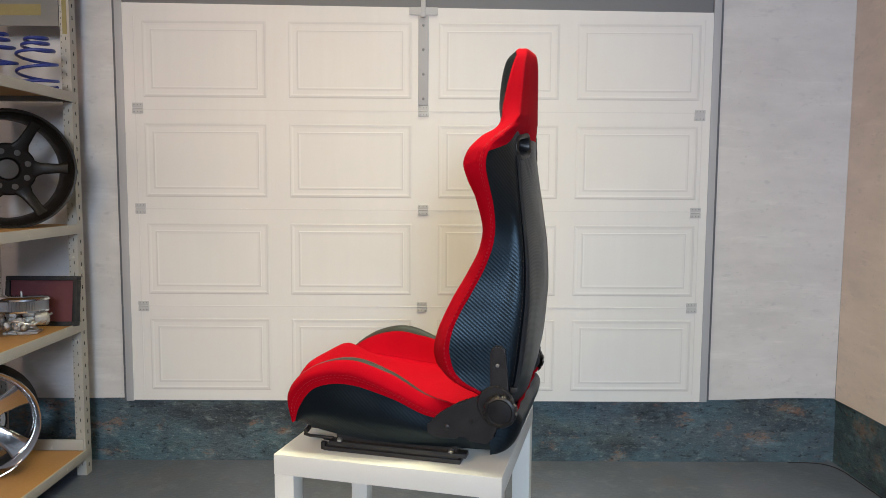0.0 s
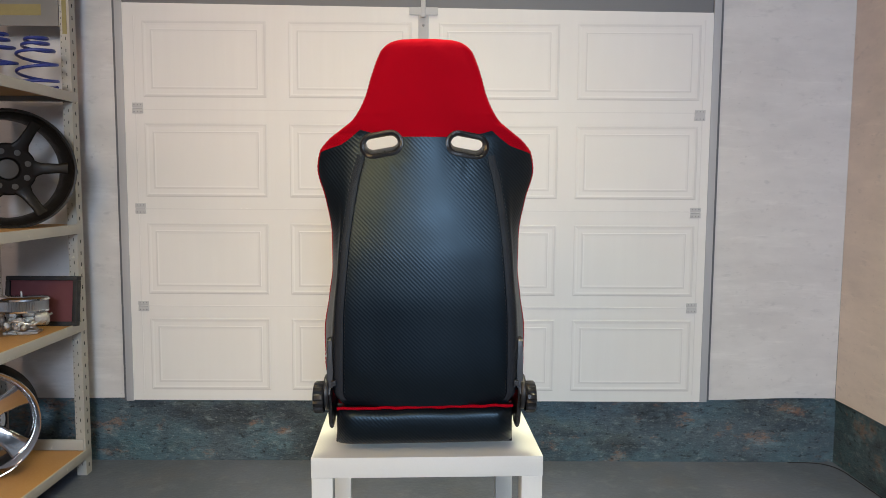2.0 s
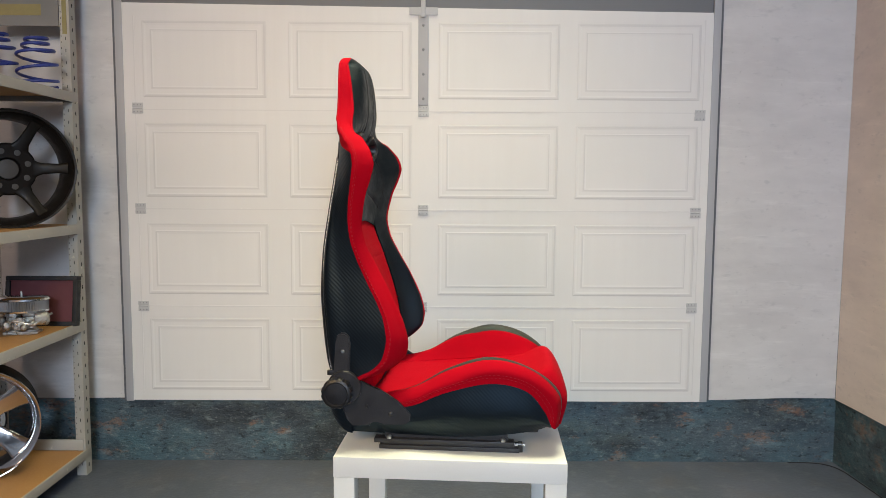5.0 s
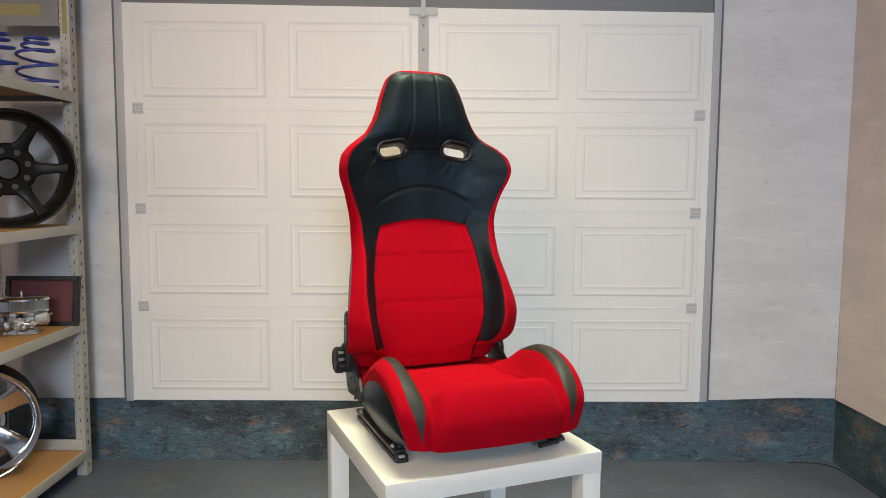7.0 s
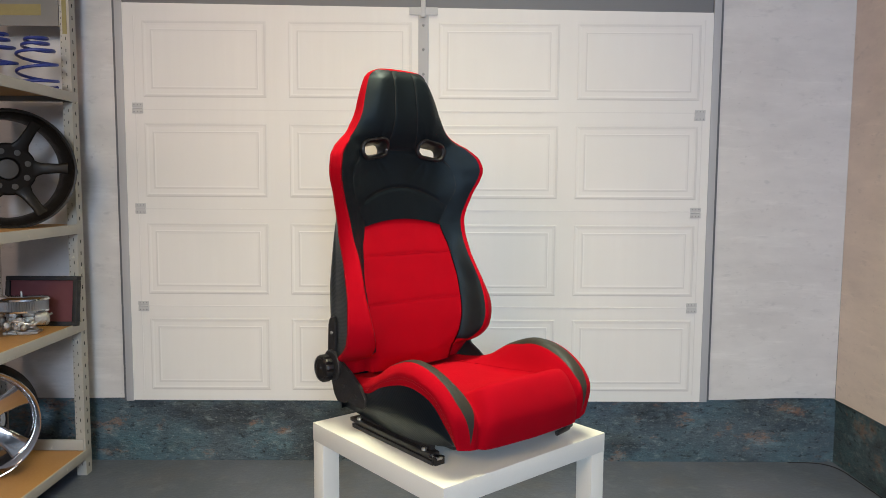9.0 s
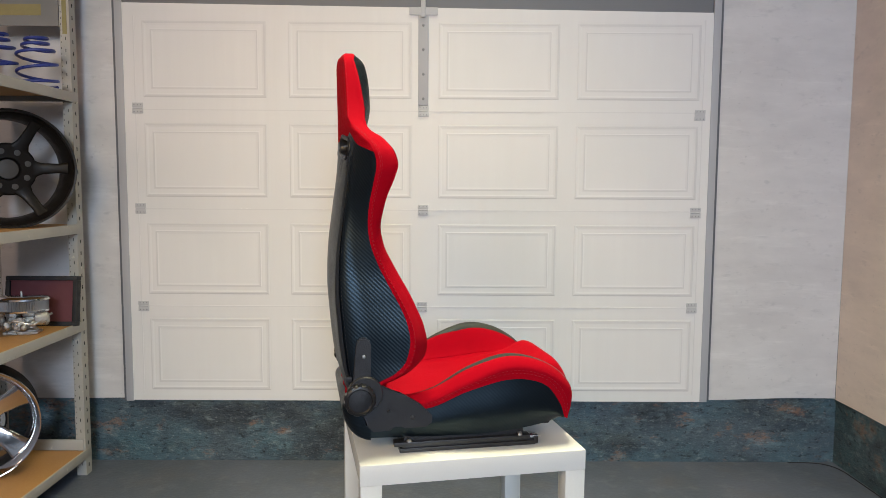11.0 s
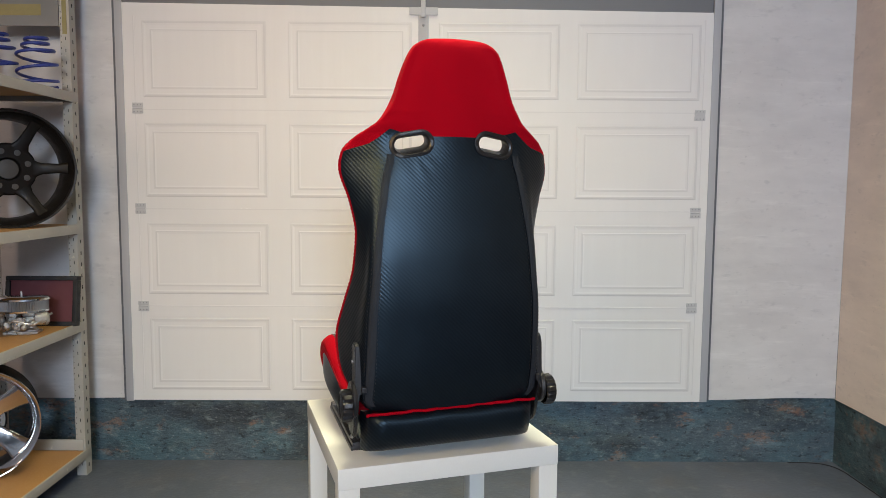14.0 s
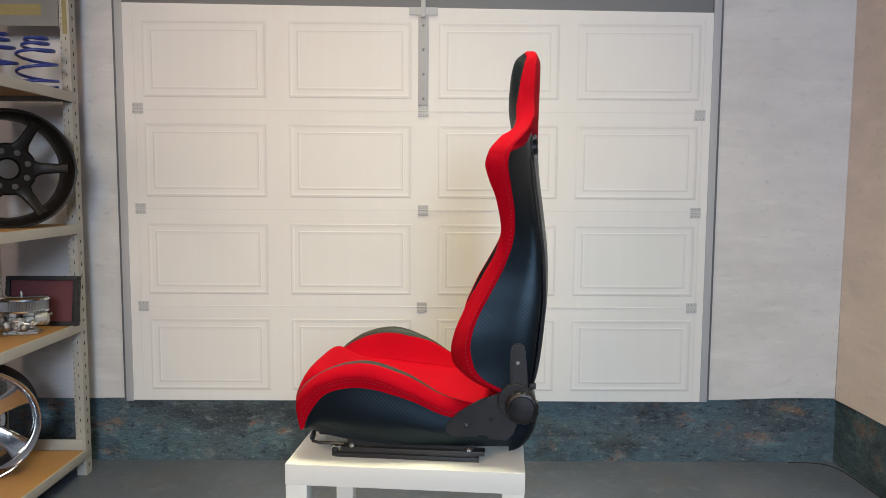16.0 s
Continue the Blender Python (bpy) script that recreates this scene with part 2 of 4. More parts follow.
def curve_at(table):
    """A smooth function through (place, value) pairs."""
    xs = [t[0] for t in table]
    ys = [t[1] for t in table]
    slopes = []
    for i in range(len(xs)):
        if i in (0, len(xs) - 1):
            j = min(i, len(xs) - 2)
            slopes.append((ys[j + 1] - ys[j]) / (xs[j + 1] - xs[j]))
        else:
            a, b = (ys[i] - ys[i - 1]) / (xs[i] - xs[i - 1]), (ys[i + 1] - ys[i]) / (xs[i + 1] - xs[i])
            slopes.append(0.0 if a * b <= 0 else 2 * a * b / (a + b))

    def value(x):
        if x <= xs[0]:
            return ys[0]
        if x >= xs[-1]:
            return ys[-1]
        i = max(k for k in range(len(xs) - 1) if xs[k] <= x)
        h = xs[i + 1] - xs[i]
        t = (x - xs[i]) / h
        return ((1 + 2 * t) * (1 - t) ** 2 * ys[i] + t * (1 - t) ** 2 * h * slopes[i] + t * t * (3 - 2 * t) * ys[i + 1] + t * t * (t - 1) * h * slopes[i + 1])

    return value


def catmull(points, t):
    """A point on the smooth curve through the points, at t from 0 to len - 1."""
    n = len(points)
    i = min(int(t), n - 2)
    f = t - i
    p = [Vector(points[max(0, min(n - 1, i + k))]) for k in (-1, 0, 1, 2)]
    return 0.5 * (2 * p[1] + (p[2] - p[0]) * f + (2 * p[0] - 5 * p[1] + 4 * p[2] - p[3]) * f * f + (3 * p[1] - p[0] - 3 * p[2] + p[3]) * f ** 3)


def sheet(bm, place, nu, nv, keep=None):
    """A grid of faces over place(u, v), u and v from 0 to 1."""
    vs = [[bm.verts.new(place(i / nu, j / nv)) for j in range(nv + 1)] for i in range(nu + 1)]
    for i in range(nu):
        for j in range(nv):
            q = (vs[i][j], vs[i + 1][j], vs[i + 1][j + 1], vs[i][j + 1])
            if keep is None or keep(sum((v.co for v in q), Vector()) / 4):
                bm.faces.new(q)
    bmesh.ops.delete(bm, geom=[v for v in bm.verts if not v.link_faces], context="VERTS")
    return bm


def empty(name, label, category, group=""):
    return tagged(new(name), label, category, group)


# ---------------------------------------------------------------- the room
def structure(name, bm, material, label, category):
    return tagged(part(name, bm, material, None, "", False), label, category, kind="structure")


structure("floor", boxed(-2.6, 1.75, -9.0, 1.15, -0.1, 0.0), FLOOR, "dark grey mottled vinyl floor", "floor")
structure("wall_north", boxed(-2.6, 1.75, 1.016, 1.15, 0.0, 3.6), SLATE, "dark slate-patterned wall behind hanging prints", "wall")
structure("wall_east", boxed(1.652, 1.75, -9.0, 1.016, 0.0, 3.6), SLATE, "dark slate-patterned side wall", "wall")
structure("wall_west", boxed(-2.7, -2.6, -9.0, 1.15, 0.0, 3.6), PLASTER, "plain plaster wall", "wall")
structure("wall_south", boxed(-2.7, 1.75, -9.1, -9.0, 0.0, 3.6), PLASTER, "plain plaster wall", "wall")
structure("ceiling", boxed(-2.7, 1.75, -9.1, 1.15, 3.6, 3.7), PLASTER, "plain pale ceiling", "ceiling")


def hanging(name, x0, x1, z0, z1, material, label, side=False, wave=0.004):
    """A printed sheet that hangs a little unevenly in front of a wall."""
    bm = bmesh.new()

    def place(u, v):
        a = x0 + u * (x1 - x0)
        low = z0 + wave * math.sin(a * 4.1 + 1.0) + 0.5 * wave * math.sin(a * 9.7)
        z = low + v * (z1 - low)
        out = 0.0012 * math.sin(a * 5 + z * 1.3) * (1 - v) ** 2
        return Vector((1.642 - out, a, z)) if side else Vector((a, 1.004 + out, z))

    sheet(bm, place, 40, 12)
    ob = tagged(part(name, bm, material, None, "", False), label, "wall print", kind="structure")
    sol = ob.modifiers.new("thickness", "SOLIDIFY")
    sol.thickness, sol.offset = 0.004, 0
    return ob


hanging("trim_print_west", -2.4, -1.262, 0.264, 2.5, CONCRETE, "pale concrete-patterned hanging wall print")
hanging("trim_print_centre", 1.1, 1.6395, 0.272, 2.5, CONCRETE, "pale concrete-patterned hanging wall print")
hanging("trim_print_east", -4.0, 1.002, 0.275, 2.5, CONCRETE_WARM_LIT, "pale concrete-patterned side wall print with warm light in its tint", True)


# ---------------------------------------------------------------- garage door
def garage_door():
    # a printed door, with its drawn panels and fittings built in shallow relief
    leaf = boxed(-1.233, 1.076, 0.992, 1.0, 0.262, 1.84)
    for v in leaf.verts:
        if v.co.z > 1 and v.co.x > 0:
            v.co.z = 1.818
    door = tagged(part("door_1", leaf, DOOR_WHITE, None, "", False),
                  "printed closed white sectional garage door with panels", "garage door", kind="structure")
    part("frame_jamb", boxed(-1.263, -1.233, 0.989, 1.0, 0.258, 2.4, 0.002), FRAME_GREY, door, "grey door frame")
    part("frame_jamb", boxed(1.076, 1.105, 0.989, 1.0, 0.262, 2.4, 0.002), FRAME_GREY, door, "grey door frame")
    part("frame_gap", boxed(-1.272, -1.264, 0.993, 1.002, 0.258, 2.4), FRAME_DARK, door, "dark gap beside the frame")
    part("frame_gap", boxed(1.106, 1.114, 0.993, 1.002, 0.27, 2.4), FRAME_DARK, door, "dark gap beside the frame")
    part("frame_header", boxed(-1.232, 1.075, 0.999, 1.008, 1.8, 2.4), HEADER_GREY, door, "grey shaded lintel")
    for z in (1.43, 1.04, 0.65):
        part("section_joint", boxed(-1.2, 1.05, 0.9905, 0.9925, z - 0.002, z + 0.002), DOOR_LINE, door)
    for x in (-1.19, 1.044):
        part("section_edge", boxed(x - 0.0015, x + 0.0015, 0.9905, 0.9925, 0.29, 1.79), DOOR_LINE, door)
    cols = [(-1.158, -0.675), (-0.588, -0.105), (0.0, 0.475), (0.545, 1.03)]
    rows = [(1.478, 1.772), (1.088, 1.378), (0.698, 0.985), (0.306, 0.6)]
    for x0, x1 in cols:
        for z0, z1 in rows:
            bm = bmesh.new()
            loops = []
            for inset, out in ((0, 0), (0.004, 0.0014), (0.01, 0.0014), (0.016, 0.0006), (0.031, 0.0006), (0.034, 0.0014), (0.038, 0.0014), (0.044, 0.0008)):
                y = 0.992 - out
                loops.append([bm.verts.new((a, y, b)) for a, b in ((x0 + inset, z0 + inset), (x1 - inset, z0 + inset), (x1 - inset, z1 - inset), (x0 + inset, z1 - inset))])
            for k, (a, b) in enumerate(zip(loops, loops[1:])):
                for i in range(4):
                    f = bm.faces.new((a[i], a[(i + 1) % 4], b[(i + 1) % 4], b[i]))
                    # the moulding's shading is put into the print: grey edge faces
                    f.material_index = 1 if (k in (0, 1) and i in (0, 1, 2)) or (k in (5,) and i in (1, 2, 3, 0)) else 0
            bm.faces.new(loops[-1])
            bmesh.ops.triangulate(bm, faces=[f for f in bm.faces if len(f.verts) > 4])
            part("panel", bm, [DOOR_WHITE, DOOR_SHADE], door, "", False)
    hinge = None
    for x, z in ((-1.181, 1.435), (-1.181, 1.041), (-1.181, 0.649), (-0.059, 1.43), (-0.059, 1.041), (-0.062, 0.65), (1.034, 1.421), (1.03, 1.036), (1.028, 0.651)):
        bm = boxed(x - 0.021, x + 0.021, 0.9875, 0.9915, z + 0.003, z + 0.021, 0.001)
        box(bm, x - 0.021, x + 0.021, 0.9875, 0.9915, z - 0.021, z - 0.003, 0.001)
        tube(bm, [(x - 0.019, 0.989, z), (x + 0.019, 0.989, z)], 0.0035, 8)
        hinge = part("hinge", bm, HINGE_GREY, door, "printed grey steel hinge")
        bm = bmesh.new()
        for dx in (-0.013, 0, 0.013):
            for dz in (-0.014, 0.014):
                lathe(bm, [(0.0022, 0), (0.0022, 0.001), (0.001, 0.0018)], pose(x + dx, 0.9875, z + dz, 90, 0, 0), 8)
        tagged(part("rivets", bm, DOT_GREY, hinge), kind="stuff")
    rail = part("centre_strip", boxed(-0.08, -0.04, 0.986, 0.9915, 1.452, 1.83, 0.0015), FRAME_GREY, door, "grey steel centre strip with bolts")
    for z in (1.76, 1.668, 1.573, 1.478):
        part("bolt", lathe(bmesh.new(), [(0.0055, 0), (0.0055, 0.002), (0.003, 0.004)], pose(-0.06, 0.986, z, 90, 0, 0), 10), DOT_GREY, rail)
    part("top_bracket", boxed(-0.115, -0.004, 0.985, 0.9905, 1.8, 1.829, 0.0015), HINGE_GREY, door, "grey steel top bracket")
    part("lift_bar", boxed(-0.07, -0.052, 0.975, 0.986, 1.79, 2.3, 0.002), HINGE_GREY, door, "grey steel bar above the door")


garage_door()

# ---------------------------------------------------------------- table
OX, OY, TOP = -0.0293, 0.047, 0.5


def side_table():
    t = empty("side_table", "square white lacquered side table under the seat", "table")
    part("tabletop", boxed(OX - 0.275, OX + 0.275, OY - 0.275, OY + 0.275, TOP - 0.05, TOP, 0.0025), TABLE_WHITE, t)
    for sx in (-1, 1):
        for sy in (-1, 1):
            a, b = sorted((OX + sx * 0.274, OX + sx * 0.224)), sorted((OY + sy * 0.274, OY + sy * 0.224))
            part("leg", boxed(a[0], a[1], b[0], b[1], 0.0, TOP - 0.05, 0.002), TABLE_WHITE, t)
    # it stands a little askew under the seat
    for ob in t.children:
        ob.matrix_local = pose(OX, OY, 0, 0, 0, 0.6) @ pose(-OX, -OY, 0) @ ob.matrix_local
    return t


table = side_table()

# ---------------------------------------------------------------- seat: shape of the backrest
# all by height above the tabletop; y points to the front of the seat
half_width = curve_at([(0.125, 0.195), (0.146, 0.213), (0.21, 0.243), (0.277, 0.247), (0.371, 0.232), (0.45, 0.219), (0.528, 0.217), (0.605, 0.23), (0.68, 0.25), (0.715, 0.244), (0.74, 0.225), (0.762, 0.196), (0.785, 0.167), (0.81, 0.149), (0.845, 0.134), (0.88, 0.124), (0.93, 0.105), (0.945, 0.095), (0.955, 0.082), (0.961, 0.066), (0.9645, 0.045), (0.966, 0.02)])
back_y = curve_at([(0.125, -0.292), (0.218, -0.316), (0.307, -0.326), (0.395, -0.332), (0.467, -0.33), (0.568, -0.319), (0.682, -0.305), (0.766, -0.302), (0.878, -0.304), (0.93, -0.305), (0.945, -0.304), (0.955, -0.301), (0.962, -0.295), (0.966, -0.284)])
seam_y = curve_at([(0.125, -0.25), (0.17, -0.235), (0.184, -0.215), (0.2, -0.186), (0.231, -0.16), (0.277, -0.151), (0.315, -0.157), (0.354, -0.172), (0.4, -0.196), (0.464, -0.227), (0.514, -0.243), (0.552, -0.247), (0.589, -0.245), (0.639, -0.237), (0.688, -0.23), (0.725, -0.238), (0.76, -0.262), (0.8, -0.266), (0.93, -0.27), (0.966, -0.277)])
crest_y = curve_at([(0.125, -0.225), (0.169, -0.205), (0.18, -0.175), (0.2, -0.145), (0.228, -0.126), (0.26, -0.121), (0.306, -0.13), (0.346, -0.146), (0.398, -0.17), (0.449, -0.193), (0.5, -0.213), (0.538, -0.218), (0.57, -0.214), (0.614, -0.205), (0.657, -0.19), (0.688, -0.183), (0.716, -0.19), (0.744, -0.209), (0.769, -0.229), (0.8, -0.236), (0.884, -0.238), (0.93, -0.244), (0.945, -0.25), (0.955, -0.258), (0.962, -0.267), (0.966, -0.278)])
front_y = curve_at([(0.125, -0.19), (0.18, -0.18), (0.25, -0.183), (0.3, -0.19), (0.444, -0.224), (0.534, -0.249), (0.6, -0.252), (0.7, -0.255), (0.75, -0.25), (0.79, -0.234), (0.83, -0.228), (0.884, -0.231), (0.93, -0.239), (0.945, -0.246), (0.955, -0.255), (0.962, -0.265), (0.966, -0.277)])
strap_x = curve_at([(0.125, 0.19), (0.145, 0.203), (0.333, 0.199), (0.42, 0.192), (0.52, 0.183), (0.6, 0.172), (0.66, 0.162), (0.7, 0.152), (0.77, 0.148), (0.8, 0.104), (0.9, 0.078), (0.93, 0.064), (0.955, 0.046), (0.966, 0.01)])
insert_x = curve_at([(0.125, 0.133), (0.186, 0.14), (0.22, 0.151), (0.3, 0.163), (0.37, 0.163), (0.42, 0.157), (0.47, 0.149), (0.524, 0.134), (0.6, 0.13), (0.68, 0.155), (0.75, 0.155), (0.8, 0.105), (0.88, 0.09), (0.93, 0.075), (0.955, 0.05), (0.966, 0.008)])
rim_x = curve_at([(0.125, 0.138), (0.16, 0.155), (0.184, 0.168), (0.224, 0.184), (0.286, 0.198), (0.348, 0.201), (0.4, 0.195), (0.455, 0.189), (0.531, 0.192), (0.606, 0.215), (0.681, 0.239), (0.715, 0.232), (0.74, 0.212), (0.762, 0.185), (0.785, 0.159), (0.81, 0.143), (0.845, 0.129), (0.88, 0.119), (0.93, 0.1), (0.945, 0.088), (0.955, 0.074), (0.961, 0.058), (0.9645, 0.04), (0.966, 0.016)])


HOLES = [(-0.101, 0.735, 1), (0.093, 0.735, -1)]


def section(z):
    """Half of the backrest's outline at a height, from the middle of the back round to the middle of the front."""
    w, yb, ys, yc, yf, s, a, b = (f(z) for f in (half_width, back_y, seam_y, crest_y, front_y, strap_x, insert_x, rim_x))
    ys, yc = max(ys, yb + 0.004), max(yc, yb + 0.006)
    s = min(s, w * 0.93)
    b = min(b, w - 0.002)
    head = max(0.0, min(1.0, (z - 0.755) / 0.045))
    puff = 0.014 * max(0.0, min(1.0, (z - 0.17) / 0.06, (0.56 - z) / 0.17))
    y2 = min(yb + 0.02 * (1 - head) + min(0.012, 0.1 * (yf - yb)) * head, ys - 0.001)
    flank = 0.52
    low = [(0, yb), (0.55 * s, yb + 0.005), (s, y2), (s + flank * (w - s), y2 + 0.42 * (ys - y2)), (w, ys), (w + 0.001, ys + 0.5 * (yc - ys)),
           (0.55 * w + 0.45 * b, yc + 0.4 * puff), (b, yc - 0.002 + 1.2 * puff), (a, 0.75 * yf + 0.25 * yc), (0.5 * a, yf), (0, yf)]
    tip = max(0.0, min(1.0, (z - 0.942) / 0.0224))
    lean = max(0.0, min(1.0, (0.94 - z) / 0.14))
    high = [(0, yb), (0.55 * s, yb + 0.003), (s, y2), (0.45 * s + 0.55 * w, yb + 0.17 * (yf - yb)), (0.985 * w, yb + (0.2 + 0.1 * tip) * (yf - yb)), (w, yb + (0.36 + 0.2 * tip) * (yf - yb)),
            (w, yb + (0.48 + 0.28 * tip + 0.12 * lean) * (yf - yb)), (0.985 * w, yb + (0.59 + 0.3 * tip + 0.2 * lean) * (yf - yb)), (a, yb + 0.97 * (yf - yb)), (0.5 * a, yf), (0, yf)]
    return [(p[0] + head * (q[0] - p[0]), p[1] + head * (q[1] - p[1])) for p, q in zip(low, high)]


oval_seam = curve_at([(0.52, 0.126), (0.58, 0.154), (0.637, 0.178), (0.68, 0.172), (0.715, 0.145)])
head_seam = curve_at([(0.742, 0.05), (0.8, 0.041), (0.87, 0.037), (0.953, 0.034)])


def arc_seam(x):
    return 0.578 + 0.056 * (1 - (x / 0.155) ** 2)


def groove(x, z):
    """How deep the sewn seams pull the front of the backrest in."""
    ax = abs(x)
    dip = 0.0
    if 0.5 < z < 0.735:
        dip = max(dip, 0.003 * math.exp(-((ax - oval_seam(z)) / 0.005) ** 2) * min(1.0, (z - 0.5) / 0.03))
        if ax < 0.16:
            dip = max(dip, 0.0035 * math.exp(-((z - arc_seam(ax)) * 0.85 / 0.0055) ** 2))
    if ax < 0.075:
        dip = max(dip, 0.005 * math.exp(-((z - 0.738) / 0.007) ** 2) * min(1.0, (0.075 - ax) / 0.02))
    if z > 0.73:
        dip = max(dip, 0.0016 * math.exp(-((ax - head_seam(z)) / 0.0035) ** 2))
    for zc in (0.445, 0.315):
        if ax < 0.17:
            dip = max(dip, 0.0012 * math.exp(-((z - zc) / 0.004) ** 2))
    return dip


def creases(x, z):
    """Slack folds in the cover, fanning out from the belt slots."""
    out = 0.0
    for cx, cz, s in HOLES:
        dx, dz = x - cx, z - cz
        r = math.hypot(dx, dz)
        if 0.03 < r < 0.12:
            a = math.atan2(dz, dx * -s)
            out += 0.0006 * math.sin(9 * a + 2.2 * math.sin(3 * a) + 25 * r) * math.exp(-((r - 0.055) / 0.028) ** 2)
    return out


def shell_point(k, z, side):
    half = section(z)
    p = catmull([(-half[1][0], half[1][1])] + half + [(-half[-2][0], half[-2][1])], k + 1)
    x, y = side * p.x, p.y
    if k > 7.3:
        y += (creases(x, z) - groove(x, z)) * min(1.0, (k - 7.3) / 0.5)
    elif k < 1.7:
        y += 0.8 * creases(x, z)
    for cx, cz, _ in HOLES:
        d = ((x - cx) / 0.055) ** 2 + ((z - cz) / 0.042) ** 2
        y += (0.007 if k < 4 else -0.004 if k > 7 else 0) * math.exp(-d)
    return Vector((x, y, z))


def in_slot(x, z, half, radius):
    """True inside one of the two belt slots, which lean a little."""
    for cx, cz, s in HOLES:
        dx, dz = x - cx, z - cz
        c, n = math.cos(s * 0.17), math.sin(s * 0.17)
        u, v = dx * c + dz * n, -dx * n + dz * c
        u = max(abs(u) - half, 0)
        if u * u + v * v < radius * radius:
            return True
    return False


def no_slot(p):
    return not in_slot(p.x, p.z, 0.021, 0.0235)


def pad_region(k0, k1, low, high, nu, nv, mirror=True, keep=None, puff=0.0):
    """The part of the shell between two lines of the section and two heights, which may vary along it."""
    bm = bmesh.new()
    for side in (-1, 1):
        def place(u, v):
            k = k0 + u * (k1 - k0)
            z0, z1 = low(k), high(k)
            p = shell_point(k, z0 + v * (z1 - z0), side)
            if puff:
                e = min(u, 1 - u if k1 < 10 else 1, v, 1 - v) * 12
                p.y += puff * (min(1.0, e) - 1)
            return p
        sheet(bm, place, nu, nv, keep)
    bmesh.ops.remove_doubles(bm, verts=bm.verts, dist=0.0002)
    return bm


def one_side(k0, k1, low, high, nu, nv, side, keep=None):
    bm = bmesh.new()

    def place(u, v):
        k = k0 + u * (k1 - k0)
        z0, z1 = low(k), high(k)
        return shell_point(k, z0 + v * (z1 - z0), side)

    return sheet(bm, place, nu, nv, keep)


def split(k):
    """The height at which the carbon-look cover ends below the red hood."""
    return 0.748 + 0.016 * max(0, 1 - abs(k - 2)) - (0.034 * (k - 2) / 2 if k > 2 else 0)


def arch(k):
    """The top of the red insert."""
    return 0.524 + 0.02 * (1 - (10 - k) ** 2 / 4)


BOTTOM, PEAK = 0.128, 0.9658


def stitches(bm, pts, length=0.0045, gap=0.004, r=0.0006):
    """A row of short threads along points."""
    run, start, on = 0.0, Vector(pts[0]), True
    for a, b in zip(pts, pts[1:]):
        a, b = Vector(a), Vector(b)
        run += (b - a).length
        if run >= (length if on else gap):
            if on:
                tube(bm, [start, b], r, 4)
            start, run, on = b, 0.0, not on


def offset_line(k, z0, z1, side, n, lift):
    out = []
    for i in range(n + 1):
        z = z0 + (z1 - z0) * i / n
        p, q, r = shell_point(k, z, side), shell_point(min(k + 0.08, 10), z, side), shell_point(k, z + 0.003, side)
        nrm = (q - p).cross(r - p)
        if nrm.length > 1e-9:
            nrm.normalize()
            mid = Vector((0, -0.255, z))
            if nrm.dot(p - mid) < 0:
                nrm = -nrm
        out.append(p + nrm * lift)
    return out


def surface_y(x, z, front):
    """How far forward the front or the back of the shell lies at a place."""
    side = 1 if x > 0 else -1
    row = [shell_point((7 + 3 * i / 60) if front else 3 * i / 60, z, side) for i in range(61)]
    return min(row, key=lambda p: abs(p.x - x)).y


def slot_ring(half, radius, n=10):
    pts = []
    for i in range(n + 1):
        a = -math.pi / 2 + math.pi * i / n
        pts.append((half + radius * math.cos(a), radius * math.sin(a)))
    for i in range(n + 1):
        a = math.pi / 2 + math.pi * i / n
        pts.append((-half + radius * math.cos(a), radius * math.sin(a)))
    return pts


